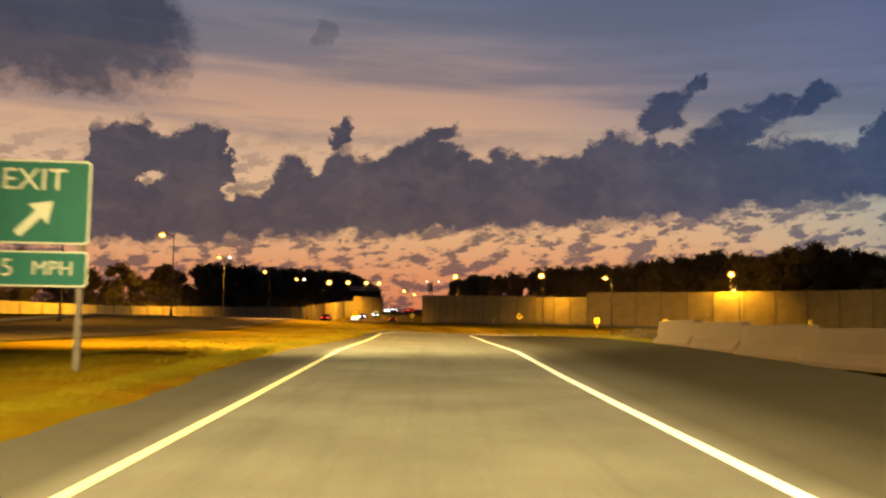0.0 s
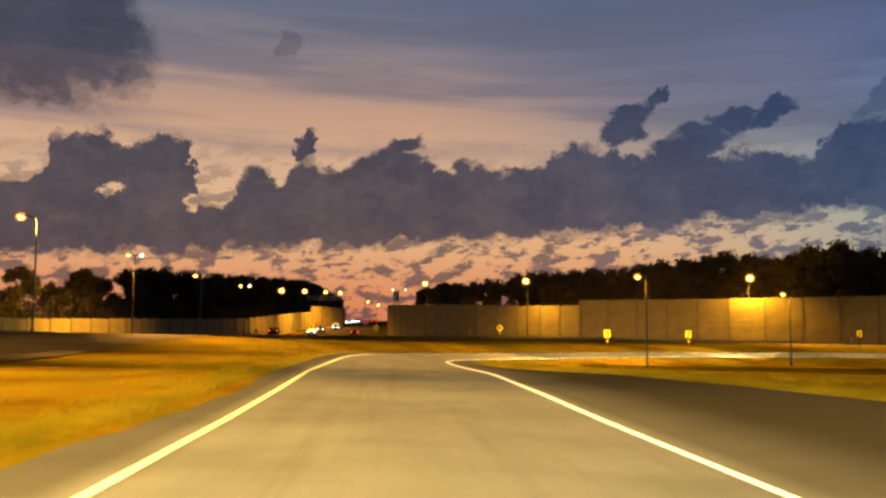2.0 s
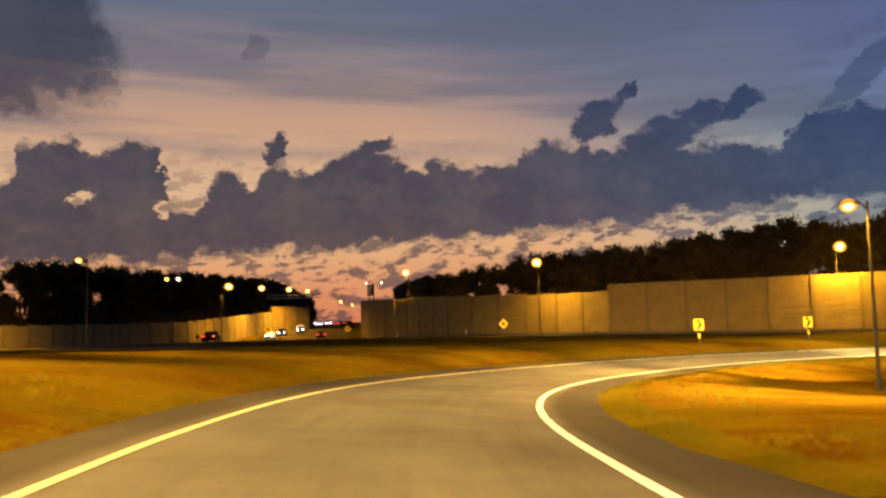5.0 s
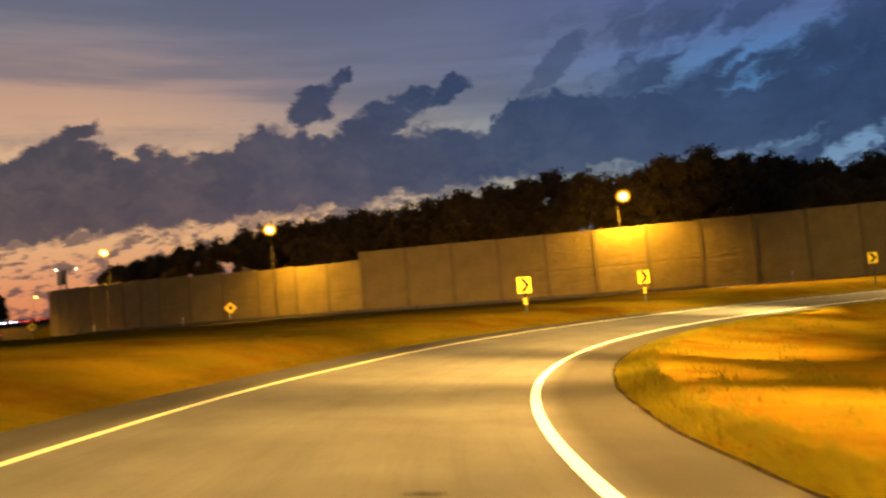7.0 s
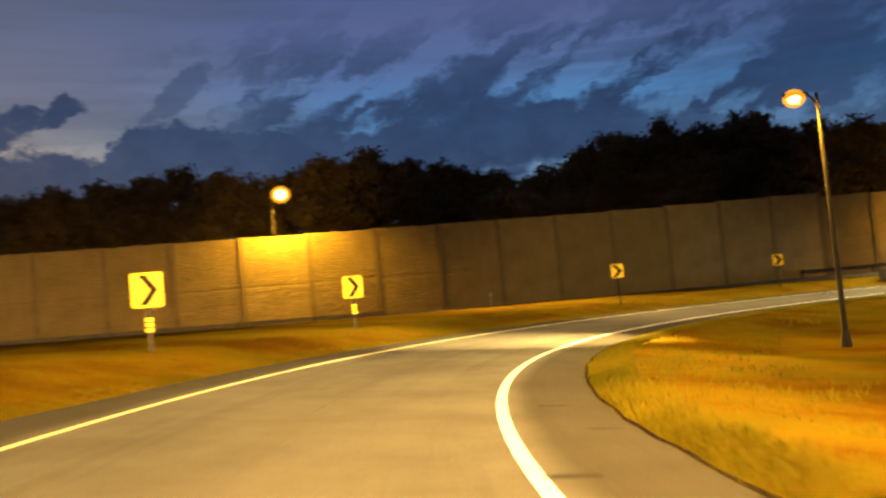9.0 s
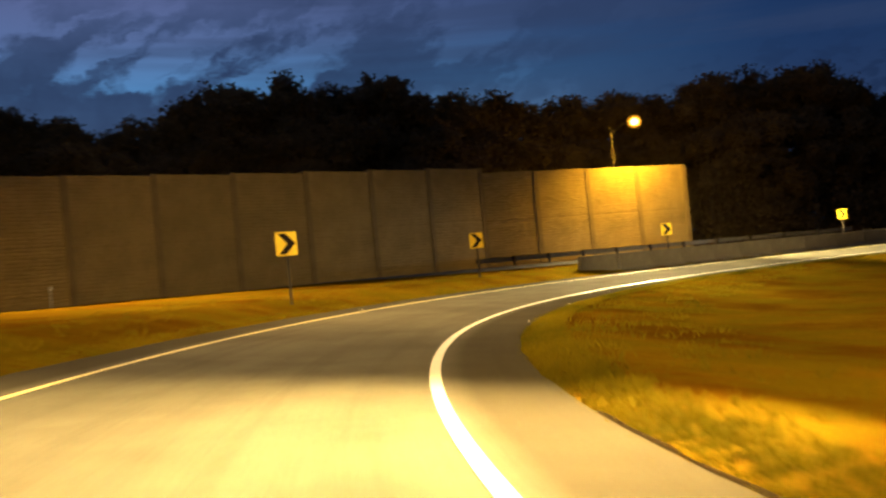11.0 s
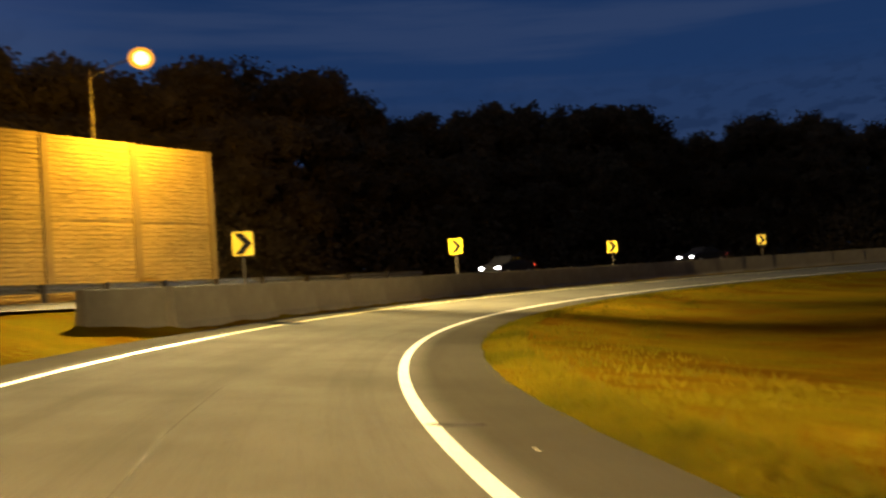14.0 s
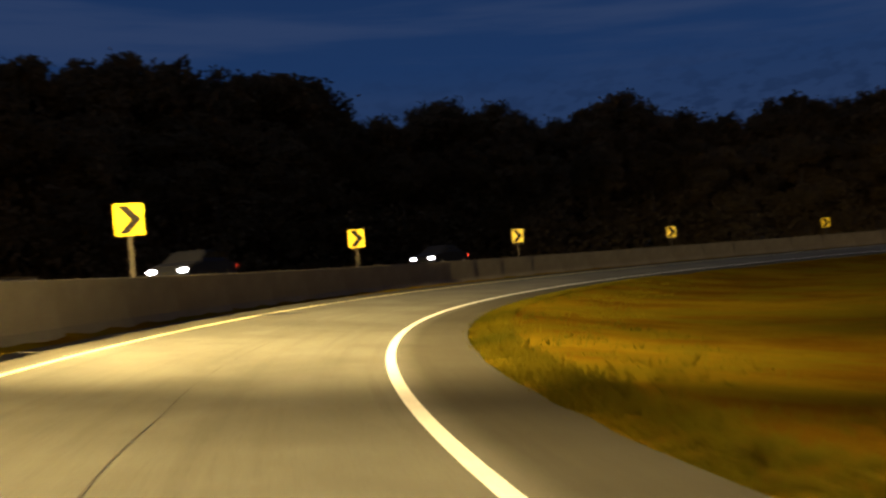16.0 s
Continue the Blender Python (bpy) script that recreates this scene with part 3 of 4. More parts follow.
def flat_road(name, pts, half, lift, mat, label):
    """A road laid over the ground along a smooth line of places."""
    verts, faces = [], []
    line = []
    for i in range(len(pts) - 1):
        p0, p1, p2, p3 = pts[max(i - 1, 0)], pts[i], pts[i + 1], pts[min(i + 2, len(pts) - 1)]
        for k in range(12):
            u = k / 12
            line.append(tuple(0.5 * (2 * p1[c] + (p2[c] - p0[c]) * u + (2 * p0[c] - 5 * p1[c] + 4 * p2[c] - p3[c]) * u * u + (3 * p1[c] - p0[c] - 3 * p2[c] + p3[c]) * u ** 3) for c in (0, 1)))
    line.append(pts[-1])
    n = len(half)
    for i, (x, y) in enumerate(line):
        a, b = line[max(i - 1, 0)], line[min(i + 1, len(line) - 1)]
        d = Vector((b[0] - a[0], b[1] - a[1])).normalized()
        for o in half:
            px, py = x + d.y * o, y - d.x * o
            verts.append((px, py, ground_z(px, py) + lift))
    for r in range(len(line) - 1):
        for c in range(n - 1):
            k = r * n + c
            faces.append((k, k + 1, k + n + 1, k + n))
    ob = mesh_part(name, verts, faces, mat)
    ob.data.polygons.foreach_set("use_smooth", [True] * len(faces))
    return tagged(ob, label, "road", kind="structure")


flat_road("highway_road", [(-22, -200), (-22, 0), (-22, 60), (-22, 120), (-21, 180), (-19, 240), (-17.5, 300), (-17, 420), (-18, 700)], [-9, -4, 0, 4, 9], 0.05, HIGHWAY, "wide grey asphalt highway running north")


flat_road("median", [(-29.6, -100), (-29.6, 60), (-29.6, 150), (-29.5, 205)], [-0.9, -0.88, 0.88, 0.9], 0.16, CONCRETE, "narrow raised concrete median under the lamp poles")


def ring(angle, off):
    return (CENTRE[0] + (RADIUS + off) * math.cos(radians(angle)), CENTRE[1] + (RADIUS + off) * math.sin(radians(angle)))


flat_road("frontage_road", [(-4, 240), (12, 200), (30, 181), (52, 169), (78, 157), ring(68, 11.5)] + [ring(a, 8.4) for a in (58, 45, 30, 15, 0, -20, -40, -60)], [-3.4, -1.5, 0, 1.5, 3.4], 0.10, ASPHALT_DARK, "dark asphalt road on the far side of the barrier")


# ---- noise wall of precast panels between posts ----
def panel_mesh(width, height, seed):
    """A precast panel with rough stone courses in relief."""
    rnd = random.Random(seed)
    bm = bmesh.new()
    courses = int(height / 0.21)
    cols = 14
    rows_ = []
    zs = []
    for c in range(courses):
        z0 = height * c / courses
        zs += [(z0 + 0.02, 0), (z0 + 0.06, 1), (z0 + height / courses - 0.03, 1)]
    zs.append((height, 0))
    zs[0] = (0, 0)
    for k, (z, up) in enumerate(zs):
        row = []
        for i in range(cols + 1):
            d = 0.0
            if up:
                d = -(0.006 + 0.045 * rnd.random() ** 1.4)
            mid = abs(z - height * 0.5) < 0.14
            row.append(bm.verts.new((width * (i / cols - 0.5), d + (0.03 if mid else 0), z + (rnd.uniform(-0.035, 0.035) if up else 0))))
        rows_.append(row)
    for a, b in zip(rows_, rows_[1:]):
        for i in range(cols):
            bm.faces.new((a[i], a[i + 1], b[i + 1], b[i]))
    box(bm, -width / 2, width / 2, 0.03, 0.2, 0, height)
    return bm


def noise_wall(name, label, stations, pitch=5.5, flip=False):
    """A wall along stations (x, y, foot, top), each span split into panels."""
    wall = empty(name, 0, 0, 0)
    tagged(wall, label, "noise wall", kind="structure")
    store = {}
    k = 0
    for (x0, y0, f0, t0), (x1, y1, f1, t1) in zip(stations, stations[1:]):
        length = math.hypot(x1 - x0, y1 - y0)
        n = max(1, round(length / pitch))
        turn = math.degrees(math.atan2(y1 - y0, x1 - x0)) + (180 if flip else 0)
        for i in range(n):
            u = (i + 0.5) / n
            foot, topz = f0 + (f1 - f0) * u - 0.5, t0 + (t1 - t0) * u
            h = round((topz - foot) * 4) / 4
            key = (round(length / n, 2), h, k % 3)
            m = pose(x0 + (x1 - x0) * u, y0 + (y1 - y0) * u, topz - h, 0, 0, turn)
            if key not in store:
                store[key] = part("panel", panel_mesh(length / n - 0.3, h, len(store)), WALL_PANEL, wall)
                store[key].matrix_local = m
            else:
                shared("panel", store[key], wall, m)
            pk = ("post", h)
            pm = pose(x0 + (x1 - x0) * i / n, y0 + (y1 - y0) * i / n, topz - h, 0, 0, turn)
            if pk not in store:
                store[pk] = part("post", box(bmesh.new(), -0.2, 0.2, -0.1, 0.28, 0, h + 0.02, 0.02), WALL_POST, wall)
                store[pk].matrix_local = pm
            else:
                shared("post", store[pk], wall, pm)
            k += 1
    x1, y1, f1, t1 = stations[-1]
    end = part("post", box(bmesh.new(), -0.2, 0.2, -0.1, 0.28, 0, t1 - f1 + 0.5, 0.02), WALL_POST, wall)
    end.matrix_local = pose(x1, y1, f1 - 0.5, 0, 0, turn)
    return wall


noise_wall("noise_wall", "tall tan precast concrete noise wall with stone relief", [(-5.5, 262, 2.3, 10.3), (1.0, 242, 2.2, 9.6), (9.5, 222, 2.1, 8.9), (23.6, 201.7, 1.9, 8.0), (29.5, 194.2, 1.6, 7.9)])
noise_wall("noise_wall", "tall tan precast concrete noise wall with stone relief", [(29.5, 194.2, 1.6, 8.8), (51.3, 180.2, 1.2, 8.6), (81.3, 166.5, 0.9, 8.95), (102.1, 156.9, 1.4, 9.5)])
noise_wall("noise_wall", "end of a tan precast noise wall lit by a street lamp", [(102.1, 156.9, 1.4, 9.1), (116.2, 142.6, 1.4, 8.9)], pitch=5.0)
noise_wall("noise_wall", "low tan noise wall along the far side of the highway", [(-62, 40, -0.2, 3.2), (-52, 150, 0.6, 3.9), (-40, 215, 1.2, 5.4), (-34.5, 232, 1.2, 6.0), (-29.5, 285, 3.0, 9.0), (-28, 300, 3.5, 9.6)], flip=True)
noise_wall("noise_wall", "pale end section of the highway noise wall", [(-28, 300, 3.5, 11.2), (-20, 312, 3.5, 11.2)])


# ---- concrete barrier between the ramp and the road beyond it ----
def barrier_mesh(length, height):
    bm = bmesh.new()
    prof = [(-0.30, 0.0), (-0.30, 0.08), (-0.16, 0.28), (-0.11, height - 0.02), (-0.09, height), (0.09, height), (0.11, height - 0.02), (0.16, 0.28), (0.30, 0.08), (0.30, 0.0)]
    a = [bm.verts.new((-length / 2, y, z)) for y, z in prof]
    b = [bm.verts.new((length / 2, y, z)) for y, z in prof]
    for i in range(len(prof)):
        j = (i + 1) % len(prof)
        bm.faces.new((a[i], a[j], b[j], b[i]))
    bm.faces.new(a[::-1])
    bm.faces.new(b)
    bmesh.ops.recalc_face_normals(bm, faces=bm.faces)
    return bm


def ring_barrier():
    root = tagged(empty("concrete_barrier", 0, 0, 0), "long grey concrete barrier along the outside of the ramp", "barrier")
    first = None
    a = 71.2
    length = 3.6
    while a > -62:
        s = ring_s(a)
        out_ = 4.45 + 1.0 * float(smooth(np.array(a), 68.3, 73.5))      # it splays away at its end
        p = ramp_point(s, -out_)
        q = ramp_point(ring_s(a - 3.0), -4.45 - 1.0 * float(smooth(np.array(a - 3.0), 68.3, 73.5)))
        turn = math.degrees(math.atan2(q.y - p.y, q.x - p.x))
        m = pose(p.x, p.y, p.z - 0.1 - 0.0749 * (out_ - 4.45), 0, 0, turn)
        if first is None:
            first = part("segment", barrier_mesh(length - 0.012, 1.25), CONCRETE, root)
            first.matrix_local = m
        else:
            shared("segment", first, root, m)
        a -= math.degrees(length / (RADIUS + 4.6))
    return root


ring_barrier()


def straight_barrier():
    root = tagged(empty("concrete_parapet", 0, 0, 0), "low concrete parapet glowing in street light beside the ramp", "barrier")
    first = None
    for i in range(12):
        y = 27.1 - i * 3.6
        x = 7.1 - 0.034 * (y - 14.9)
        m = pose(x, y, ground_z(x, y) + 0.05, 0, 0, 91.9)
        if first is None:
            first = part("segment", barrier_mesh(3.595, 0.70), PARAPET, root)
            first.matrix_local = m
        else:
            shared("segment", first, root, m)


straight_barrier()


def weeds():
    """Dark low weeds on the dirt past the end of the parapet."""
    rnd = random.Random(12)
    verts, faces = [], []
    for _ in range(60):
        y = rnd.uniform(29.2, 37.5)
        x = 7.2 - 0.02 * (y - 29) + abs(rnd.gauss(0, 0.5))
        z, tall = ground_z(x, y), rnd.uniform(0.12, 0.42)
        for _ in range(45):
            c = Vector((x + rnd.gauss(0, 0.16), y + rnd.gauss(0, 0.16), z + tall * rnd.random() ** 0.8))
            a, r = rnd.random() * 6.283, rnd.uniform(0.03, 0.07)
            u = Vector((math.cos(a), math.sin(a), rnd.uniform(-0.4, 0.8))) * r
            v = Vector((-math.sin(a), math.cos(a), rnd.uniform(-0.5, 0.5))) * r * 0.45
            k = len(verts)
            verts += [tuple(c - u), tuple(c + v), tuple(c + u), tuple(c - v)]
            faces.append((k, k + 1, k + 2, k + 3))
    tagged(mesh_part("weeds", verts, faces, LEAVES), "low dark weeds on the dirt past the parapet's end", "weeds", kind="stuff")


weeds()


# ---- guard rail: W-beam on posts ----
def guard_rail(places, label, sink=0.0):
    root = tagged(empty("guard_rail", 0, 0, 0), label, "guard rail")
    prof = [(0.0, 0.42), (-0.05, 0.46), (-0.08, 0.50), (-0.05, 0.545), (0.0, 0.575), (0.0, 0.60), (-0.05, 0.63), (-0.08, 0.675), (-0.05, 0.715), (0.0, 0.75)]
    pts = [Vector((x, y, ground_z(x, y) - sink)) for x, y in places]
    post = None
    for i, (a, b) in enumerate(zip(pts, pts[1:])):
        d = (b - a).normalized()
        side = Vector((-d.y, d.x, 0))
        verts, faces = [], []
        for p in (a - d * 0.05, b + d * 0.05):
            for back in (0.0, 0.012):
                verts += [tuple(p - side * (o - back) + Vector((0, 0, z))) for o, z in prof]
        n = len(prof)
        for k in range(n - 1):
            faces += [(k, k + 1, 2 * n + k + 1, 2 * n + k), (n + k, 3 * n + k, 3 * n + k + 1, n + k + 1)]
        faces += [(0, 2 * n, 3 * n, n), (n - 1, 2 * n - 1, 4 * n - 1, 3 * n - 1)]
        mesh_part("rail", verts, faces, RAIL_STEEL, root)
        m = pose(a.x - side.x * 0.14, a.y - side.y * 0.14, a.z - 0.3, 0, 0, math.degrees(math.atan2(d.y, d.x)))
        if post is None:
            bm = box(bmesh.new(), -0.06, 0.06, -0.075, 0.075, 0, 1.06, 0.008)
            box(bm, -0.05, 0.05, 0.075, 0.2, 0.74, 1.04, 0.008)
            post = part("post", bm, POLE_STEEL, root)
            post.matrix_local = m
        else:
            shared("post", post, root, m)
    return root


guard_rail([(-1.0, 240), (6.5, 224), (14.5, 210.5), (21.5, 201), (27.5, 194), (34, 189), (42, 184), (50, 179.3), (55.5, 176.9), (60.8, 174.4)], "low steel rail along the foot of the noise wall", 0.42)
guard_rail([ring(a, 13.2) for a in np.arange(72.4, 38.9, -2.9)], "galvanised steel guard rail on short posts")

# ---- signs ----
def chevron_sign(x, y, foot, centre, face, marker):
    """A yellow chevron alignment sign on a steel post."""
    root = empty("chevron_sign", x, y, foot - 0.2, face)
    up = centre - foot + 0.2
    w_, h_ = 0.72, 0.82
    plate = part("panel", outline(bmesh.new(), [(a, b + up) for a, b in rounded(w_, h_, 0.06)], -0.004, 0.004), SIGN_YELLOW, root)
    arrow = [(-0.20, 0.36), (0.0, 0.36), (0.26, 0.0), (0.0, -0.36), (-0.20, -0.36), (0.06, 0.0)] if marker else [(-0.28, 0.36), (-0.02, 0.36), (0.30, 0.0), (-0.02, -0.36), (-0.28, -0.36), (0.03, 0.0)]
    part("chevron", outline(bmesh.new(), [(a, b + up) for a, b in arrow], -0.010, -0.005), SIGN_BLACK, root, "black chevron arrow")
    part("back", outline(bmesh.new(), [(a, b + up) for a, b in rounded(w_ - 0.01, h_ - 0.01, 0.06)], 0.005, 0.007), SIGN_BACK, root)
    bm = box(bmesh.new(), -0.04, 0.04, 0.012, 0.02, 0, up + 0.38)
    box(bm, -0.045, -0.037, 0.012, 0.05, 0, up + 0.38)
    box(bm, 0.037, 0.045, 0.012, 0.05, 0, up + 0.38)
    part("post", bm, POLE_STEEL, root)
    for dz_ in (0.22, -0.22):
        part("bolt", tube(bmesh.new(), (0, -0.014, up + dz_), (0, 0.0, up + dz_), 0.012, 0.012, 6), GALVANISED, root)
    if marker:
        for n_ in range(3):
            part("marker", outline(bmesh.new(), [(a, b + up - 0.70 - 0.125 * n_) for a, b in rounded(0.18, 0.085, 0.025)], -0.004, 0.004), SIGN_YELLOW, root, "small yellow marker bar")
    return tagged(root, "square yellow chevron sign with a black arrow on a post" if not marker else "yellow chevron sign with a small marker on its post", "road sign", "chevrons round the bend")


SIGNS = [(21.9, 135.5, 2.37, 1), (33.3, 142.5, 2.47, 1), (57.2, 148.3, 2.71, 0), (76.9, 148.6, 2.8, 0), (96.4, 141.6, 2.82, 0), (112.8, 130.05, 2.93, 0), (124.9, 115.85, 2.72, 0),
         (132.75, 99.4, 2.75, 0), (136.15, 80.8, 2.53, 0), (134.0, 62.4, 2.5, 0)]
for x, y, zc, mk in SIGNS:
    a = math.degrees(math.atan2(y - CENTRE[1], x - CENTRE[0]))
    q = ramp_point(ring_s(a + 34) if a + 34 < 165 else 84, 0)
    face = math.degrees(math.atan2(q.y - y, q.x - x)) + 90
    foot = ground_z(x, y)
    if a < 57:
        x, y = ring(a, 4.45)      # these stand on the barrier
        foot = ramp_point(ring_s(a), -4.45).z + 1.3
    chevron_sign(x, y, foot, zc, face, mk)


def diamond_sign(x, y, foot, centre, face, size=1.05):
    root = empty("warning_sign", x, y, foot - 0.2, face)
    up = centre - foot + 0.2
    r = size * 0.707
    part("panel", outline(bmesh.new(), [(r, up), (0, up + r), (-r, up), (0, up - r)], -0.004, 0.004), SIGN_YELLOW, root)
    part("border", outline(bmesh.new(), [(0.28, up - 0.05), (0.05, up + 0.32), (-0.28, up + 0.05), (-0.05, up - 0.3)], -0.009, -0.005), SIGN_BLACK, root, "black symbol")
    bm = box(bmesh.new(), -0.04, 0.04, 0.006, 0.06, 0, up + r * 0.8, 0.005)
    part("post", bm, GALVANISED, root)
    return tagged(root, "yellow diamond warning sign on a steel post", "road sign", "diamond signs")


for x, y, zc in ((16.8, 208.6, 4.0), (-22.5, 246.0, 4.6), (-8.2, 258.0, 4.6), (-33.5, 236.0, 3.4)):
    diamond_sign(x, y, ground_z(x, y), zc, math.degrees(math.atan2(40 - y, 0 - x)) + 90)


def text_part(name, words, x, z, size, mat, parent, y=-0.03):
    cu = bpy.data.curves.new(name, "FONT")
    cu.body, cu.size, cu.align_x, cu.align_y, cu.extrude = words, size, "CENTER", "CENTER", 0.002
    tmp = bpy.data.objects.new(name, cu)
    scene.collection.objects.link(tmp)
    me = bpy.data.meshes.new_from_object(tmp.evaluated_get(bpy.context.evaluated_depsgraph_get()))
    bpy.data.objects.remove(tmp)
    me.materials.clear()
    me.materials.append(mat)
    ob = new(name, me)
    ob.parent = parent
    ob.matrix_local = pose(x, y, z, 90, 0, 0)
    return ob


def exit_sign():
    x, y = -6.95, 15.9
    root = empty("exit_sign", x, y, ground_z(x, y) - 0.2, 6)
    z0 = -ground_z(x, y) + 0.2
    for dx_ in (-0.72, 0.79):
        part("post", box(bmesh.new(), dx_ - 0.05, dx_ + 0.05, 0.03, 0.13, 0, z0 + 3.4, 0.008), POLE_STEEL, root)
    up = z0 + 2.79
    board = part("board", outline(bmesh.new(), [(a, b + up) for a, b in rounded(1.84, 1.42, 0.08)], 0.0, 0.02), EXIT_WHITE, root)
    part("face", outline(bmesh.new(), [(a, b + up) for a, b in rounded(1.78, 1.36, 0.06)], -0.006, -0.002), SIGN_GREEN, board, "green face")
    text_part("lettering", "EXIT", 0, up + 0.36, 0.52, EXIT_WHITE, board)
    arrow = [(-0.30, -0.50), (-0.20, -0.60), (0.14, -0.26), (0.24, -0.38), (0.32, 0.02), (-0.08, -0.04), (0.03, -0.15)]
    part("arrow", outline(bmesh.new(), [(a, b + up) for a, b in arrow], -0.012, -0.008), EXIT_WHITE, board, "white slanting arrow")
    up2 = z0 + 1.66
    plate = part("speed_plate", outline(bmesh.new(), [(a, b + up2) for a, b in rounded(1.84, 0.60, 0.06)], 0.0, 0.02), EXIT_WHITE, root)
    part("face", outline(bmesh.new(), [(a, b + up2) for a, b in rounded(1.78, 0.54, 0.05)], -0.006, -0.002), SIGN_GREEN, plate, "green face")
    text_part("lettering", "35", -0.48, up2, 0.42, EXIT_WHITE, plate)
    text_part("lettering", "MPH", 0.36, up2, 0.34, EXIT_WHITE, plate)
    return tagged(root, "green exit sign with slanting arrow and 35 MPH plate", "road sign")


exit_sign()


# ---- street lamps ----
def street_lamp(x, y, head_z, arm, heads=1, lens=None, label="", hx=0.0, hy=0.0, glass=1.0):
    """A steel pole with one or two cobra heads. hx, hy: way from the pole to the (first) head. glass: lens size,
    enlarged to imitate glare.
    """
    lens = lens or (LENS, LENS)
    gz = ground_z(x, y)
    root = empty("street_lamp", x, y, gz - 0.1)
    top = head_z - gz + 0.1
    d = Vector((hx, hy, 0)).normalized()
    part("base", tube(bmesh.new(), (0, 0, 0), (0, 0, 0.5), 0.18, 0.12, 12), POLE_STEEL, root)
    part("pole", tube(bmesh.new(), (0, 0, 0.45), (0, 0, top + 0.15), 0.085, 0.05, 12), POLE_STEEL, root)
    for side in ((1,) if heads == 1 else (1, -1)):
        v = d * side
        bm = bmesh.new()
        tube(bm, (0, 0, top - 0.25), tuple(v * arm * 0.5 + Vector((0, 0, top + 0.05))), 0.045, 0.04, 8)
        tube(bm, tuple(v * arm * 0.5 + Vector((0, 0, top + 0.05))), tuple(v * arm + Vector((0, 0, top + 0.12))), 0.04, 0.035, 8)
        part("arm", bm, POLE_STEEL, root)
        bm = bmesh.new()
        bmesh.ops.create_uvsphere(bm, u_segments=14, v_segments=8, radius=1, matrix=Matrix.LocRotScale(tuple(v * (arm + 0.25) + Vector((0, 0, top + 0.12))), (d.to_track_quat("X", "Z")), (0.42, 0.19, 0.11)))
        head = part("lamp_head", bm, POLE_STEEL, root)
        shell, glow = lens[0] if side == 1 else lens[1]
        at = Matrix.LocRotScale(tuple(v * (arm + 0.3) + Vector((0, 0, top + 0.02))), (d.to_track_quat("X", "Z")), (0.31 * glass, 0.28 * glass, 0.25 * glass))
        bm = bmesh.new()
        bmesh.ops.create_uvsphere(bm, u_segments=16, v_segments=10, radius=1, matrix=at)
        glass_part = part("lens", bm, shell, head, "frosted lens swollen by the lamp's glare")
        glass_part.data.polygons.foreach_set("use_smooth", [True] * len(glass_part.data.polygons))
        bm = bmesh.new()
        bmesh.ops.create_uvsphere(bm, u_segments=12, v_segments=8, radius=0.6, matrix=at)
        part("bulb", bm, glow, head, "bright bulb")
    return tagged(root, label or "steel street lamp with a glowing sodium head", "street lamp", "street lamps")


# beside the ramp, inside the loop
street_lamp(18.4, 103.8, 6.65, 0.4, hx=-0.7, hy=0.4, glass=1.1)
street_lamp(39.6, 127.1, 6.58, 0.4, hx=-0.7, hy=0.6, glass=1.1)
# behind the wall
for x, y, z in ((54.0, 177.8, 11.8), (20.8, 200.4, 12.4), (3.2, 239.8, 14.2)):
    street_lamp(x + 0.5, y + 2.3, z, 2.0, hx=-0.25, hy=-1, glass=2.7, label="sodium street lamp leaning over the top of the noise wall")
street_lamp(112.1, 147.9, 12.4, 3.35, hx=-1, hy=-1, glass=2.0, label="sodium street lamp leaning over the top of the noise wall")
street_lamp(-3.0, 275, 14.7, 1.4, heads=2, lens=(LENS_WHITE, LENS_WHITE), hx=-1, hy=0.1)
# along the highway
street_lamp(-27.9, 97.9, 10.15, 0.9, hx=-1, hy=0.0, glass=1.25)
street_lamp(-26.5, 65.9, 10.1, 0.75, hx=1, hy=0.0, glass=1.5)
street_lamp(-30.3, 131.4, 10.4, 0.45, heads=2, lens=(LENS, LENS_WHITE), hx=-1, hy=0.1, label="twin lamp with one orange and one white head")
street_lamp(-29.0, 158.7, 10.05, 0.5, hx=-1, hy=0.1, glass=1.2)
street_lamp(-30.0, 200.0, 11.05, 0.5, heads=2, lens=(LENS, LENS_WHITE), hx=-1, hy=0.1, glass=1.2, label="twin lamp with one orange and one white head")
for x, y, z in ((-28.7, 240, 12.3), (-27.9, 280, 14.3), (-25.8, 320, 16.2), (-25.0, 372, 18.6), (-21.0, 520, 21.6), (-18.0, 600, 22.9)):
    street_lamp(x - 1.27, y, z, 1.0, hx=1, hy=-0.2, glass=2.6)

# two unseen lamps added by the straight, lighting it in place of headlights
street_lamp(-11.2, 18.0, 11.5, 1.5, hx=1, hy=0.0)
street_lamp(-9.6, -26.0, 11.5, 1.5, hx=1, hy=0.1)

# tints of the added beams; the paler ones imitate a car's headlights
ORANGE, MID, PALE = (1.0, 0.555, 0.13), (1.0, 0.64, 0.19), (1.0, 0.73, 0.28)
luminaire_light(17.9, 104.1, 6.4, 5000)
luminaire_light(39.1, 127.5, 6.4, 5500)
luminaire_light(109.4, 144.7, 12.0, 8500)
luminaire_light(54.0, 176.0, 11.4, 12500)
luminaire_light(20.4, 198.4, 12.0, 10000)
luminaire_light(3.0, 237.5, 13.8, 10000)
luminaire_light(-25.4, 65.9, 9.8, 7000)
luminaire_light(-31.5, 131.0, 9.8, 11000)
luminaire_light(-28.5, 240.0, 12.0, 20000)
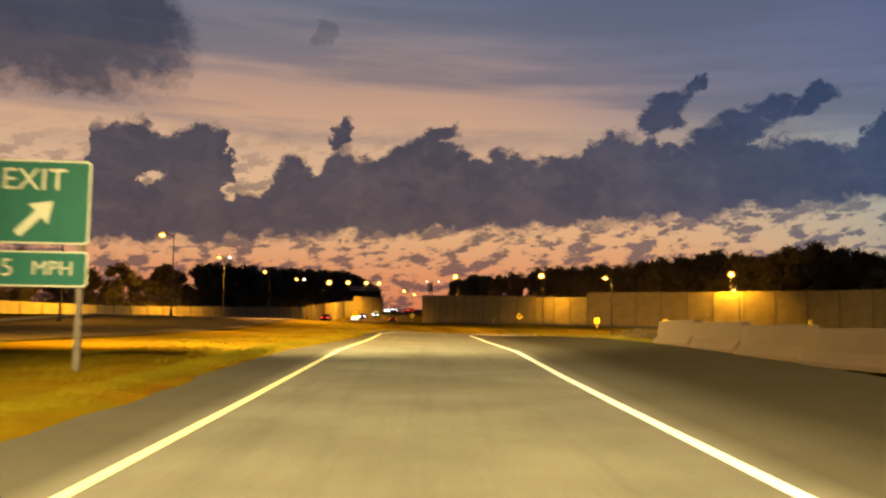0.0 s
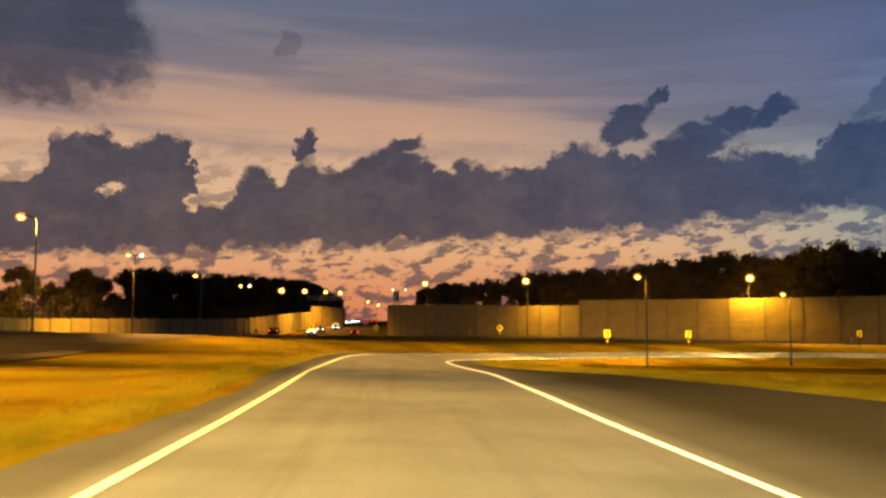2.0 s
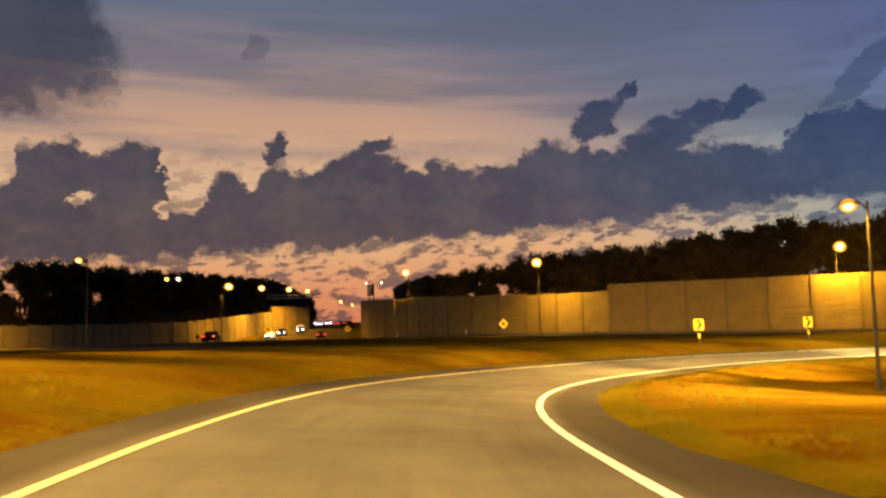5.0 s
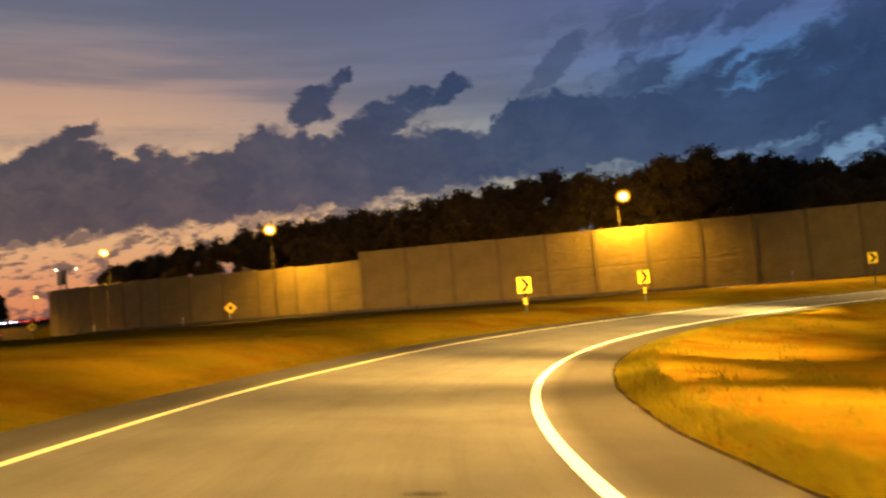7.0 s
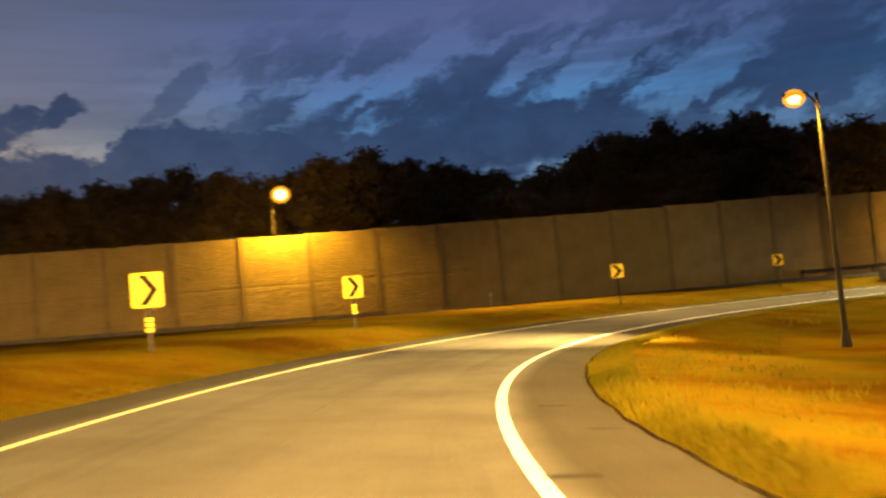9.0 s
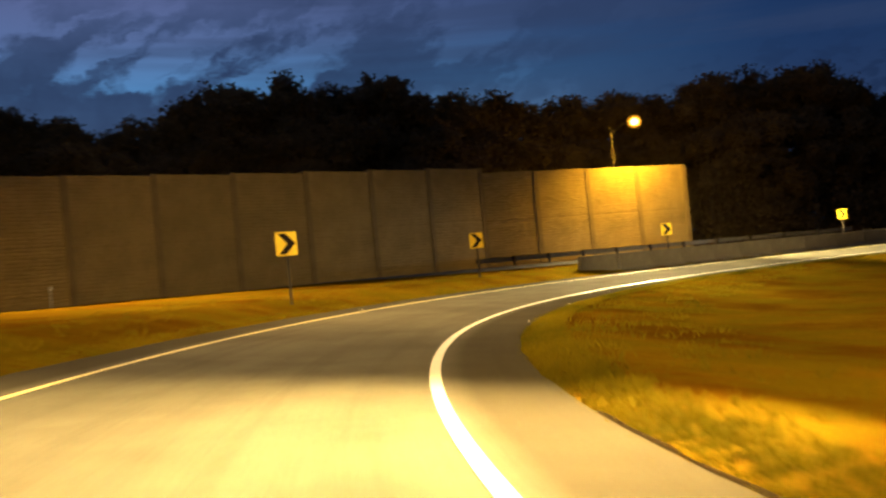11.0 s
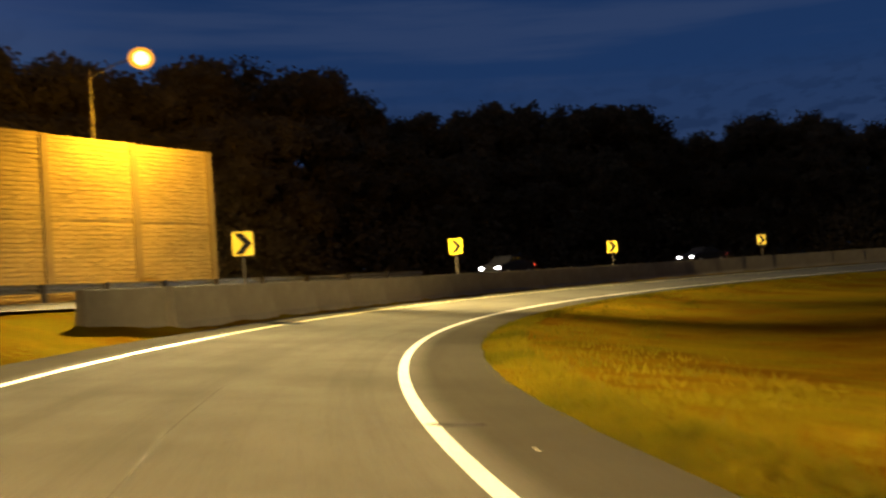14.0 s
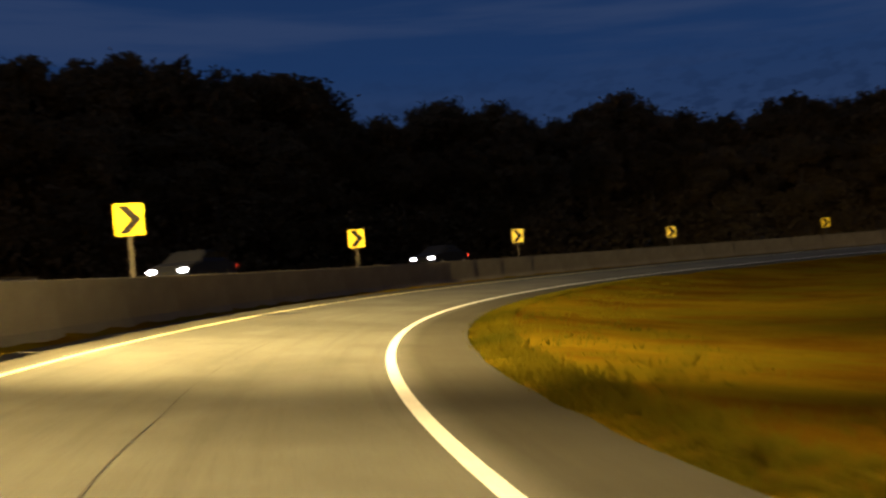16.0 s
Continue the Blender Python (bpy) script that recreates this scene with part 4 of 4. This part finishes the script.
# two spots added between the poles to brighten the far wall's end
luminaire_light(-25.0, 268.0, 13.0, 24000)
luminaire_light(-23.5, 294.0, 14.5, 24000)
# verge brightened from an added, unseen lamp
added_throw((-9.4, 18.0, 11.2), (-10, 34, 0), 68000, 62)
added_throw((109.4, 144.7, 12.0), (110.5, 148.3, 6.5), 5000, 100)
added_throw((109.4, 144.7, 12.0), (124.0, 152.0, 11.0), 10000, 130)
added_throw((54.0, 176.0, 11.4), (56.0, 200.0, 10.5), 14000, 130)
added_throw((-32.4, 131.4, 9.6), (-57, 128, 2.0), 80000, 90)
added_throw((-30.8, 158.7, 9.6), (-51, 170, 2.0), 50000, 90)
added_throw((17.9, 104.1, 6.4), (0, 118, 0.5), 28000, 64, ORANGE)
added_throw((39.1, 127.5, 6.4), (62, 148.6, 2.4), 34000, 38, MID)
added_throw((17.9, 104.1, 6.4), (27, 139, 1.5), 76000, 45, ORANGE)
# these three come from the added, unseen lamps by the straight
added_throw((-7.8, -26, 11.2), (0.8, 15.0, 0.0), 590000, 31, PALE)
added_throw((-9.4, 18, 11.2), (-0.6, 32.5, 0.2), 24000, 62, PALE)
added_throw((-9.4, 18, 11.2), (-0.8, 41.5, 0.3), 58000, 88, PALE)
added_throw((-25.4, 65.9, 9.8), (-0.8, 40.5, 0.3), 410000, 32, ORANGE)
added_throw((-25.4, 65.9, 9.8), (-1.1, 59.5, 0.4), 130000, 40, ORANGE)
added_throw((-29.1, 97.9, 9.9), (-1.6, 67.5, 0.4), 520000, 29, ORANGE)
added_throw((-29.1, 97.9, 9.9), (-1.2, 77.5, 0.4), 310000, 40, ORANGE)
added_throw((-29.1, 97.9, 9.9), (4.5, 103.8, 0.2), 150000, 34, ORANGE)
added_throw((17.9, 104.1, 6.4), (-1.2, 77.5, 0.4), 175000, 62, ORANGE)
added_throw((17.9, 104.1, 6.4), (1.4, 95.3, 0.3), 90000, 88, ORANGE)
added_throw((17.9, 104.1, 6.4), (8.2, 112.2, 0.1), 65000, 62, ORANGE)
added_throw((17.9, 104.1, 6.4), (19.4, 126.3, 0.1), 150000, 62, ORANGE)
added_throw((39.1, 127.5, 6.4), (20.0, 125.8, 0.1), 30000, 88, MID)
added_throw((39.1, 127.5, 6.4), (35.2, 135.8, 0.1), 74000, 58, MID)
added_throw((39.1, 127.5, 6.4), (95.0, 139.5, 0.7), 200000, 22, PALE)
added_throw((54, 175.6, 11.4), (34.8, 136.2, 0.1), 60000, 40, ORANGE)
added_throw((54, 175.6, 11.4), (43.0, 139.8, 0.0), 54000, 62, ORANGE)
added_throw((54, 175.6, 11.4), (60.7, 143.4, 0.0), 190000, 62, ORANGE)
added_throw((109.4, 144.7, 12.0), (51.7, 142.2, 0.0), 165000, 40, PALE)
added_throw((109.4, 144.7, 12.0), (69.7, 143.4, -0.0), 52000, 40, PALE)
added_throw((109.4, 144.7, 12.0), (87.3, 139.8, -0.0), 80000, 62, PALE)
added_throw((109.4, 144.7, 12.0), (103.4, 131.6, -0.0), 112000, 40, PALE)
added_throw((109.4, 144.7, 12.0), (116.6, 119.3, -0.0), 115000, 62, PALE)


# ---- reflector posts before the wall, an overhead sign arm and a board beyond it ----
def delineator(x, y):
    z = ground_z(x, y)
    root = empty("delineator", x, y, z - 0.1)
    part("post", box(bmesh.new(), -0.04, 0.04, -0.02, 0.02, 0, 1.1, 0.008), SIGN_BACK, root)
    part("reflector", outline(bmesh.new(), [(p, q + 1.02) for p, q in rounded(0.14, 0.2, 0.03)], -0.034, -0.024), SIGN_WHITE, root, "white reflector")
    return tagged(root, "thin marker post with a white reflector by the wall", "marker post", "marker posts")


for x, y in ((1.2, 225.0), (11.0, 206.5), (64.5, 166.0)):
    delineator(x, y)


def overhead_sign():
    x, y = -32.0, 322.0
    z = ground_z(x, y)
    root = empty("sign_gantry", x, y, z - 0.2)
    part("pole", tube(bmesh.new(), (0, 0, 0), (0, 0, 9.4), 0.28, 0.2, 12), POLE_STEEL, root)
    bm = bmesh.new()
    tube(bm, (0, 0, 9.0), (14, 0, 9.0), 0.12, 0.1, 8)
    tube(bm, (0, 0, 8.1), (14, 0, 8.1), 0.12, 0.1, 8)
    for i in range(8):
        tube(bm, (i * 1.9 + 0.2, 0, 8.1), (i * 1.9 + 0.9, 0, 9.0), 0.05, 0.05, 6)
    part("arm", bm, SIGN_BACK, root)
    return tagged(root, "steel sign arm reaching over the highway", "sign gantry")


overhead_sign()


def board():
    x, y = -3.6, 268.0
    z = ground_z(x, y)
    root = empty("billboard", x, y, z - 0.2, -62)
    for dx_ in (-0.9, 0.9):
        part("post", tube(bmesh.new(), (dx_, 0.2, 0), (dx_, 0.2, 10.6), 0.12, 0.1, 8), POLE_STEEL, root)
    part("panel", box(bmesh.new(), -1.5, 1.5, -0.12, 0.05, 8.6, 11.0, 0.03), BILLBOARD_MAT, root)
    part("trim", outline(bmesh.new(), [(0.2, 8.7), (1.4, 8.7), (1.4, 10.9), (0.9, 10.9)], -0.16, -0.125), CAR_DARK, root)
    return tagged(root, "pale roadside board seen edge-on above the wall", "billboard")


board()


# ---- small marks: tar seam, dark scuffs, litter ----
def seam(name, s0, s1, off, width):
    verts, faces = [], []
    s = s0
    while s <= s1:
        o = off + 0.05 * noise.noise((s * 0.35, off, 2.0))
        wd = width * (0.6 + 0.8 * abs(noise.noise((s * 1.1, off, 5.0))))
        for e in (-wd, wd):
            p = ramp_point(s, o + e)
            verts.append((p.x, p.y, p.z + 0.005))
        s += DS
    for i in range(len(verts) // 2 - 1):
        faces.append((2 * i, 2 * i + 1, 2 * i + 3, 2 * i + 2))
    return tagged(mesh_part(name, verts, faces, SEAM), "thin dark tar seam along the ramp", "road marking", kind="structure")


seam("tar_seam_1", 128, 142, 0.07, 0.010)
seam("tar_seam_2", 160, 173, 0.15, 0.012)
seam("tar_seam_3", 180, 190, 0.24, 0.010)
seam("tar_seam_4", 205, 222, 0.16, 0.010)


def flat_bit(name, s, off, size, mat, label, category, height=0.006, seed=0, stretch=2.4):
    """A small flat ragged scrap lying on the ramp, longer across the road."""
    rnd = random.Random(seed)
    p = ramp_point(s, off)
    i = int(round((s + 40) / DS))
    bm = bmesh.new()
    ring_ = []
    for k in range(11):
        a = k / 11 * 6.283
        r = size * (0.65 + 0.5 * rnd.random())
        u, v = r * stretch * math.cos(a), r * math.sin(a)
        q = ramp_xy[i] + ramp_right[i] * (off + u) + np.array([ramp_right[i, 1] * -v, ramp_right[i, 0] * v])
        ring_.append(bm.verts.new((q[0], q[1], p.z - ramp_bank[i] * u + height)))
    top_ = bm.verts.new((p.x, p.y, p.z + height * 2.2))
    for k in range(11):
        bm.faces.new((ring_[k], ring_[(k + 1) % 11], top_))
    bmesh.ops.recalc_face_normals(bm, faces=bm.faces)
    ob = part(name, bm, mat)
    return tagged(ob, label, category)


for n_, (s, off, size) in enumerate(((22.5, -0.36, 0.09), (122.8, 2.72, 0.11), (118.0, 3.07, 0.10), (128.3, 3.08, 0.11), (126.0, 3.47, 0.09), (186.5, 2.66, 0.12), (207.2, -3.1, 0.10), (207.4, -2.9, 0.12), (228.5, -0.35, 0.08), (97.0, 1.2, 0.08))):
    flat_bit("road_patch", s, off, size, SCUFF, "small dark scuffed patch on the asphalt", "road patch", seed=n_)
for n_, (s, off, size) in enumerate(((175.2, 3.75, 0.03), (166.0, 3.73, 0.03), (185.0, 3.04, 0.016), (182.0, 3.04, 0.016), (172.5, -2.86, 0.06), (36.5, -3.87, 0.06), (38.5, -3.9, 0.04))):
    flat_bit("litter", s, off, size, LITTER, "pale scrap of litter on the road shoulder", "litter", height=0.012, seed=40 + n_, stretch=1.8)

# ---- woods ----
def tree(seed, height, spread):
    """A broad-leaved tree: tapered trunk, limbs and a domed, ragged crown of small leaf clumps."""
    rnd = random.Random(seed)
    root = empty("tree", 0, 0, -60)
    bm = bmesh.new()
    fork = height * 0.32
    tube(bm, (0, 0, -0.4), (0.1, 0, fork), height * 0.016 + 0.08, height * 0.011 + 0.05, 8)
    tube(bm, (0.1, 0, fork), (0.2, 0.2, height * 0.86), height * 0.011 + 0.05, 0.05, 7)
    lobes = [(Vector((0.2, 0.2, height - spread * 0.42)), spread * 0.40)]
    for i in range(5):      # the shoulders of the dome
        a = i * 1.26 + rnd.random() * 0.6
        r = spread * (0.36 + 0.16 * rnd.random())
        tip = Vector((math.cos(a) * r, math.sin(a) * r, height - spread * (0.55 + 0.3 * rnd.random())))
        tube(bm, (0.15, 0.1, height * 0.6), tuple(tip), 0.09, 0.03, 5)
        lobes.append((tip, spread * (0.27 + 0.10 * rnd.random())))
    for i in range(10):
        a, z = i * 2.4 + rnd.random(), height * (0.16 + 0.50 * ((i * 0.37) % 1))
        r = spread * (0.5 + 0.35 * rnd.random()) * (1.1 - 0.4 * (z / height))
        tip = Vector((math.cos(a) * r, math.sin(a) * r, z + height * 0.06))
        tube(bm, (0.1, 0.05, z - height * 0.12), tuple(tip), 0.10, 0.03, 5)
        lobes.append((tip, spread * (0.32 + 0.16 * rnd.random())))
    part("trunk", bm, BARK, root)
    verts, faces = [], []

    def leaf(p, s, wide):
        a = Vector((rnd.gauss(0, 1), rnd.gauss(0, 1), rnd.gauss(0, 1))).normalized()
        b = a.orthogonal().normalized()
        k = len(verts)
        verts.extend([tuple(p - a * s), tuple(p + b * s * wide), tuple(p + a * s), tuple(p - b * s * wide)])
        faces.append((k, k + 1, k + 2, k + 3))

    for c, r in lobes:
        for _ in range(36):
            v = Vector((rnd.gauss(0, 1), rnd.gauss(0, 1), rnd.gauss(0, 0.9))).normalized() * r * (0.3 + 0.62 * rnd.random() ** 0.5)
            cr = 0.42 + 0.4 * rnd.random()
            for _ in range(19):
                leaf(c + v + Vector((rnd.gauss(0, 0.6), rnd.gauss(0, 0.6), rnd.gauss(0, 0.5))) * cr, 0.13 + 0.17 * rnd.random(), 0.7)
        for _ in range(26):
            leaf(c + Vector((rnd.uniform(-0.5, 0.5), rnd.uniform(-0.5, 0.5), rnd.uniform(-0.5, 0.5))) * r, 0.8, 0.78)
    mesh_part("crown", verts, faces, LEAVES, root)
    return tagged(root, "dark leafy tree standing close in a wood", "tree", "woods")


NOMINAL = ((19, 5.4), (21, 5.8), (18, 5.0), (20, 5.2), (16, 4.8), (22, 6.0))
KINDS = [tree(11 + i, h, sp) for i, (h, sp) in enumerate(NOMINAL)]
used = [False] * len(KINDS)
wood = random.Random(5)
FOREST = []


def plant(x, y, height):
    if math.hypot(x - 112.5, y - 146.5) < 15.5:      # keep clear of the end of the wall
        return
    k = wood.randrange(len(KINDS))
    src = KINDS[k]
    f = height / NOMINAL[k][0]
    m = pose(x, y, ground_z(x, y), 0, 0, wood.random() * 360)
    if not used[k]:
        used[k] = True
        src.matrix_basis = m @ Matrix.Scale(f, 4)
    else:
        copy_thing(src, m).scale = (f * (0.9 + 0.25 * wood.random()), f * (0.9 + 0.25 * wood.random()), f)
    FOREST.append((x, y, height))


def belt(line, tops, gap, rows_):
    """Trees in loose rows along a line of places. tops: heights of the wood's skyline over the datum, by distance along the line; rows: (set back, share of the height)."""
    at, top_z = [q[0] for q in tops], [q[1] for q in tops]
    run = 0.0
    for (x0, y0), (x1, y1) in zip(line, line[1:]):
        d = Vector((x1 - x0, y1 - y0))
        side = Vector((-d.y, d.x)).normalized()
        for r, (back, share) in enumerate(rows_):
            u = (wood.random() * 0.5 + 0.5 * (r % 2)) * gap
            while u < d.length:
                skyline = float(np.interp(run + u, at, top_z)) + 0.7
                x = x0 + d.x * u / d.length + side.x * back + wood.gauss(0, 0.7)
                y = y0 + d.y * u / d.length + side.y * back + wood.gauss(0, 0.7)
                plant(x, y, max(5.0, (skyline - ground_z(x, y)) * share * (0.985 - 0.05 * wood.random() * (r > 0))))
                u += gap * (0.8 + 0.4 * wood.random())
        run += d.length


EAST_LINE = [(14, 470), (12, 330), (14, 268), (26, 234), (40, 214), (54, 207), (68, 198), (82, 191), (108, 180), (122.5, 169.3)]
EAST_TOPS = [(26, 26.5), (153, 18.8), (208, 15.6), (230, 16.4), (250, 16.4), (264, 15.9), (268, 16.8), (275, 17.6), (280, 18.0), (285, 19.3), (289, 17.9), (293, 16.8), (298, 19.5), (302, 18.6),
             (306, 20.7), (309.5, 18.2), (314, 17.5), (318, 17.2), (321, 16.3), (325, 17.3), (329, 18.6), (332, 20.9), (336, 20.4), (342, 22.3), (346, 21.0), (351, 22.9), (356, 20.3)]
belt(EAST_LINE[:4], EAST_TOPS, 12.0, ((0, 1.0), (-7, 0.9)))
east_run = sum(math.dist(a, b) for a, b in zip(EAST_LINE[:3], EAST_LINE[1:4]))
belt(EAST_LINE[3:], [(a - east_run, z) for a, z in EAST_TOPS], 4.2, ((0, 1.0), (5.5, 0.9), (-5.0, 0.78)))
RING_LINE = [ring(a, 42) for a in (58, 50, 44, 37, 30, 23, 16, 9, 2, -5, -12, -19, -26, -33, -40)]
RING_TOPS = [(0, 19.4), (6, 21.4), (14, 19.2), (23, 21.2), (31, 20.4), (39, 22.9), (49, 23.5), (56, 23.3), (59, 21.2), (63.5, 19.0), (68, 20.5), (74, 19.8), (78.5, 21.9), (82, 19.9), (89, 21.6), (97, 22.0),
             (100.5, 18.4), (105, 17.3), (110, 19.3), (117, 20.9), (123, 18.8), (131, 18.2), (141, 21.9), (145, 19.2), (156, 18.0), (165, 20.8), (170, 19.6), (177, 20.5)]
belt(RING_LINE, RING_TOPS, 4.6, ((0, 1.0), (5.5, 0.9), (-5.5, 0.72)))
WEST_LINE = [(-60, 40), (-64, 90), (-61, 150), (-52, 215), (-46, 290), (-44, 360), (-40, 600)]
belt(WEST_LINE, [(0, 11), (100, 11.5), (117, 9.0), (126, 12.2), (134, 11.9), (142, 8.6), (152, 13.3), (188, 16.1), (228, 17.7), (289, 21.0), (392, 26.7)], 11.0, ((0, 1.0), (6, 0.9)))


def thicket():
    """Undergrowth below the trees."""
    rnd = random.Random(9)
    verts, faces = [], []
    pts = np.array([(x + rnd.gauss(0, 2.6), y + rnd.gauss(0, 2.6)) for x, y, h in FOREST for _ in range(8)])
    zs = ground_heights(pts[:, 0], pts[:, 1])
    for (x, y), z in zip(pts, zs):
        top_ = 2.5 + 5.0 * rnd.random()
        for _ in range(110):
            u = rnd.random()
            p = Vector((x + rnd.gauss(0, 1.2), y + rnd.gauss(0, 1.2), z + u * top_))
            a = Vector((rnd.gauss(0, 1), rnd.gauss(0, 1), rnd.gauss(0, 1))).normalized()
            b = a.orthogonal().normalized()
            s = 0.15 + 0.18 * rnd.random()
            k = len(verts)
            verts += [tuple(p - a * s), tuple(p + b * s * 0.7), tuple(p + a * s), tuple(p - b * s * 0.7)]
            faces.append((k, k + 1, k + 2, k + 3))
    tagged(mesh_part("undergrowth", verts, faces, LEAVES), "dark tangled undergrowth at the edge of the wood", "undergrowth", kind="stuff")


thicket()


# ---- cars on the road beyond the barrier and on the highway ----
def car(x, y, turn, paint, label, kind="sedan"):
    """A saloon car, nose to +x, with lit lamps."""
    root = empty("car", x, y, ground_z(x, y) + 0.11, turn)
    prof = [(-2.2, 0.42), (-2.25, 0.75), (-2.1, 0.95), (-1.35, 1.02), (-0.75, 1.42), (0.35, 1.45), (1.05, 1.02), (2.0, 0.86), (2.25, 0.62), (2.22, 0.35), (1.9, 0.24), (-1.9, 0.24)]
    bm = outline(bmesh.new(), prof, -0.86, 0.86)
    for v in bm.verts:
        if v.co.z > 1.2:
            v.co.y *= 0.76
        elif v.co.z > 0.98:
            v.co.y *= 0.95
    bmesh.ops.bevel(bm, geom=bm.edges[:], offset=0.05, segments=2, affect="EDGES")
    part("body", bm, paint, root)
    for sgn in (-1, 1):
        bm = outline(bmesh.new(), [(-1.15, 1.05), (-0.68, 1.36), (0.3, 1.38), (0.88, 1.05)], -0.008, 0.008)
        g = part("side_window", bm, GLASS, root)
        g.matrix_local = pose(0, sgn * 0.80, 0, sgn * 22, 0, 0) @ pose(0, 0, -0.32)
        g.matrix_local = Matrix.Translation((0, sgn * 0.775, 0)) 
        hl = bmesh.new()
        bmesh.ops.create_uvsphere(hl, u_segments=12, v_segments=8, radius=1, matrix=Matrix.LocRotScale((2.2, sgn * 0.62, 0.68), None, (0.1, 0.19, 0.09)))
        part("headlight", hl, HEADLIGHT, root, "lit white headlight")
        part("tail_light", box(bmesh.new(), -2.29, -2.2, sgn * 0.68 - 0.15, sgn * 0.68 + 0.15, 0.70, 0.82, 0.02), TAILLIGHT, root, "lit red tail light")
    wheel = None
    for wx in (-1.35, 1.35):
        for sgn in (-1, 1):
            t = part("wheel", tube(bmesh.new(), (wx, sgn * 0.66, 0.32), (wx, sgn * 0.88, 0.32), 0.32, 0.32, 18), TYRE, root)
            part("rim", tube(bmesh.new(), (wx, sgn * 0.86, 0.32), (wx, sgn * 0.89, 0.32), 0.2, 0.19, 12), GALVANISED, t)
    return tagged(root, label, "car", "cars")


def headlamp_light(x, y, z, target):
    data = bpy.data.lights.new("headlight_beam", "SPOT")
    data.energy, data.color, data.shadow_soft_size = 1100, (0.9, 0.97, 0.95), 0.12
    data.spot_size, data.spot_blend = radians(22), 0.9
    ob = new("headlight_beam", data)
    ob.matrix_basis = look((x, y, z), target)


for a, paint, label in ((38.1, CAR_DARK, "dark saloon car with lit headlights on the far road"), (20.0, CAR_DARK, "black saloon car with lit headlights on the far road")):
    x, y = ring(a, 8.6)
    turn = a + 90 + 4
    car(x, y, turn, paint, label)
    if a > 30:
        headlamp_light(x + 2.4 * math.cos(radians(turn)), y + 2.4 * math.sin(radians(turn)), ground_z(x, y) + 0.8, (*ring(56, 12.6), ground_z(*ring(56, 12.6)) + 0.2))
for x, y, turn, paint in ((-24, 196, 90, CAR_DARK), (-13, 252, 90, CAR_DARK), (-24, 262, 270, CAR_SILVER), (-21, 300, 270, CAR_SILVER), (-25, 318, 270, CAR_DARK), (-14, 330, 90, CAR_SILVER), (-21, 365, 270, CAR_DARK), (-13, 390, 90, CAR_DARK), (-24, 420, 270, CAR_SILVER), (-23, 276, 270, CAR_DARK), (-20, 288, 270, CAR_DARK), (-23.5, 335, 270, CAR_DARK), (-20, 347, 270, CAR_SILVER), (-23, 386, 270, CAR_DARK), (-20, 402, 270, CAR_DARK), (-23, 446, 270, CAR_DARK), (-14, 365, 90, CAR_DARK), (-14, 450, 90, CAR_DARK)):
    car(x, y, turn, paint, "car with lit lamps in the highway traffic")


# ---- rough grass along the edges of the ramp ----
def grass():
    """Low blades along the pavement's edges, and taller loose tufts on the verges."""
    rnd = random.Random(3)
    verts, faces = [], []
    places = []
    for n_ in range(70000):
        s = rnd.uniform(0, 262)
        i = int(round((s + 40) / DS))
        tall = n_ % 7 == 0
        d = (4.5 * rnd.random() if tall else 0.8 * rnd.random() ** 1.5)
        left_side = rnd.random() < 0.5
        if tall and noise.noise((s * 0.5, d * 0.8, 1.0 if left_side else 6.0)) < 0.0:
            continue
        o = -(LEFT_EDGE[i] + 0.03 + d) if left_side else RIGHT_EDGE[i] + 0.03 + d
        if left_side and s > 196:
            continue
        places.append((ramp_xy[i, 0] + ramp_right[i, 0] * o, ramp_xy[i, 1] + ramp_right[i, 1] * o, tall, 1.6 if not left_side and s > 84 else 1.0))
    pts = np.array(places)
    zs = ground_heights(pts[:, 0], pts[:, 1])
    for (x, y, tall, lush), z in zip(places, zs):
        for _ in range(7 if tall else 4):
            a = rnd.random() * 6.283
            h = (0.07 + 0.10 * rnd.random()) if tall else (0.03 + 0.06 * rnd.random()) * lush
            reach = 0.14 if tall else 0.09
            bx, by = x + rnd.gauss(0, reach), y + rnd.gauss(0, reach)
            wx, wy = math.cos(a) * 0.009 * lush, math.sin(a) * 0.009 * lush
            lx, ly = rnd.gauss(0, h * 0.5), rnd.gauss(0, h * 0.5)
            k = len(verts)
            verts += [(bx - wx, by - wy, z - 0.03), (bx + wx, by + wy, z - 0.03), (bx + lx, by + ly, z + h)]
            faces.append((k, k + 1, k + 2))
    tagged(mesh_part("grass", verts, faces, BLADES), "ragged yellow-green grass along the edges of the ramp", "grass", kind="stuff")


grass()
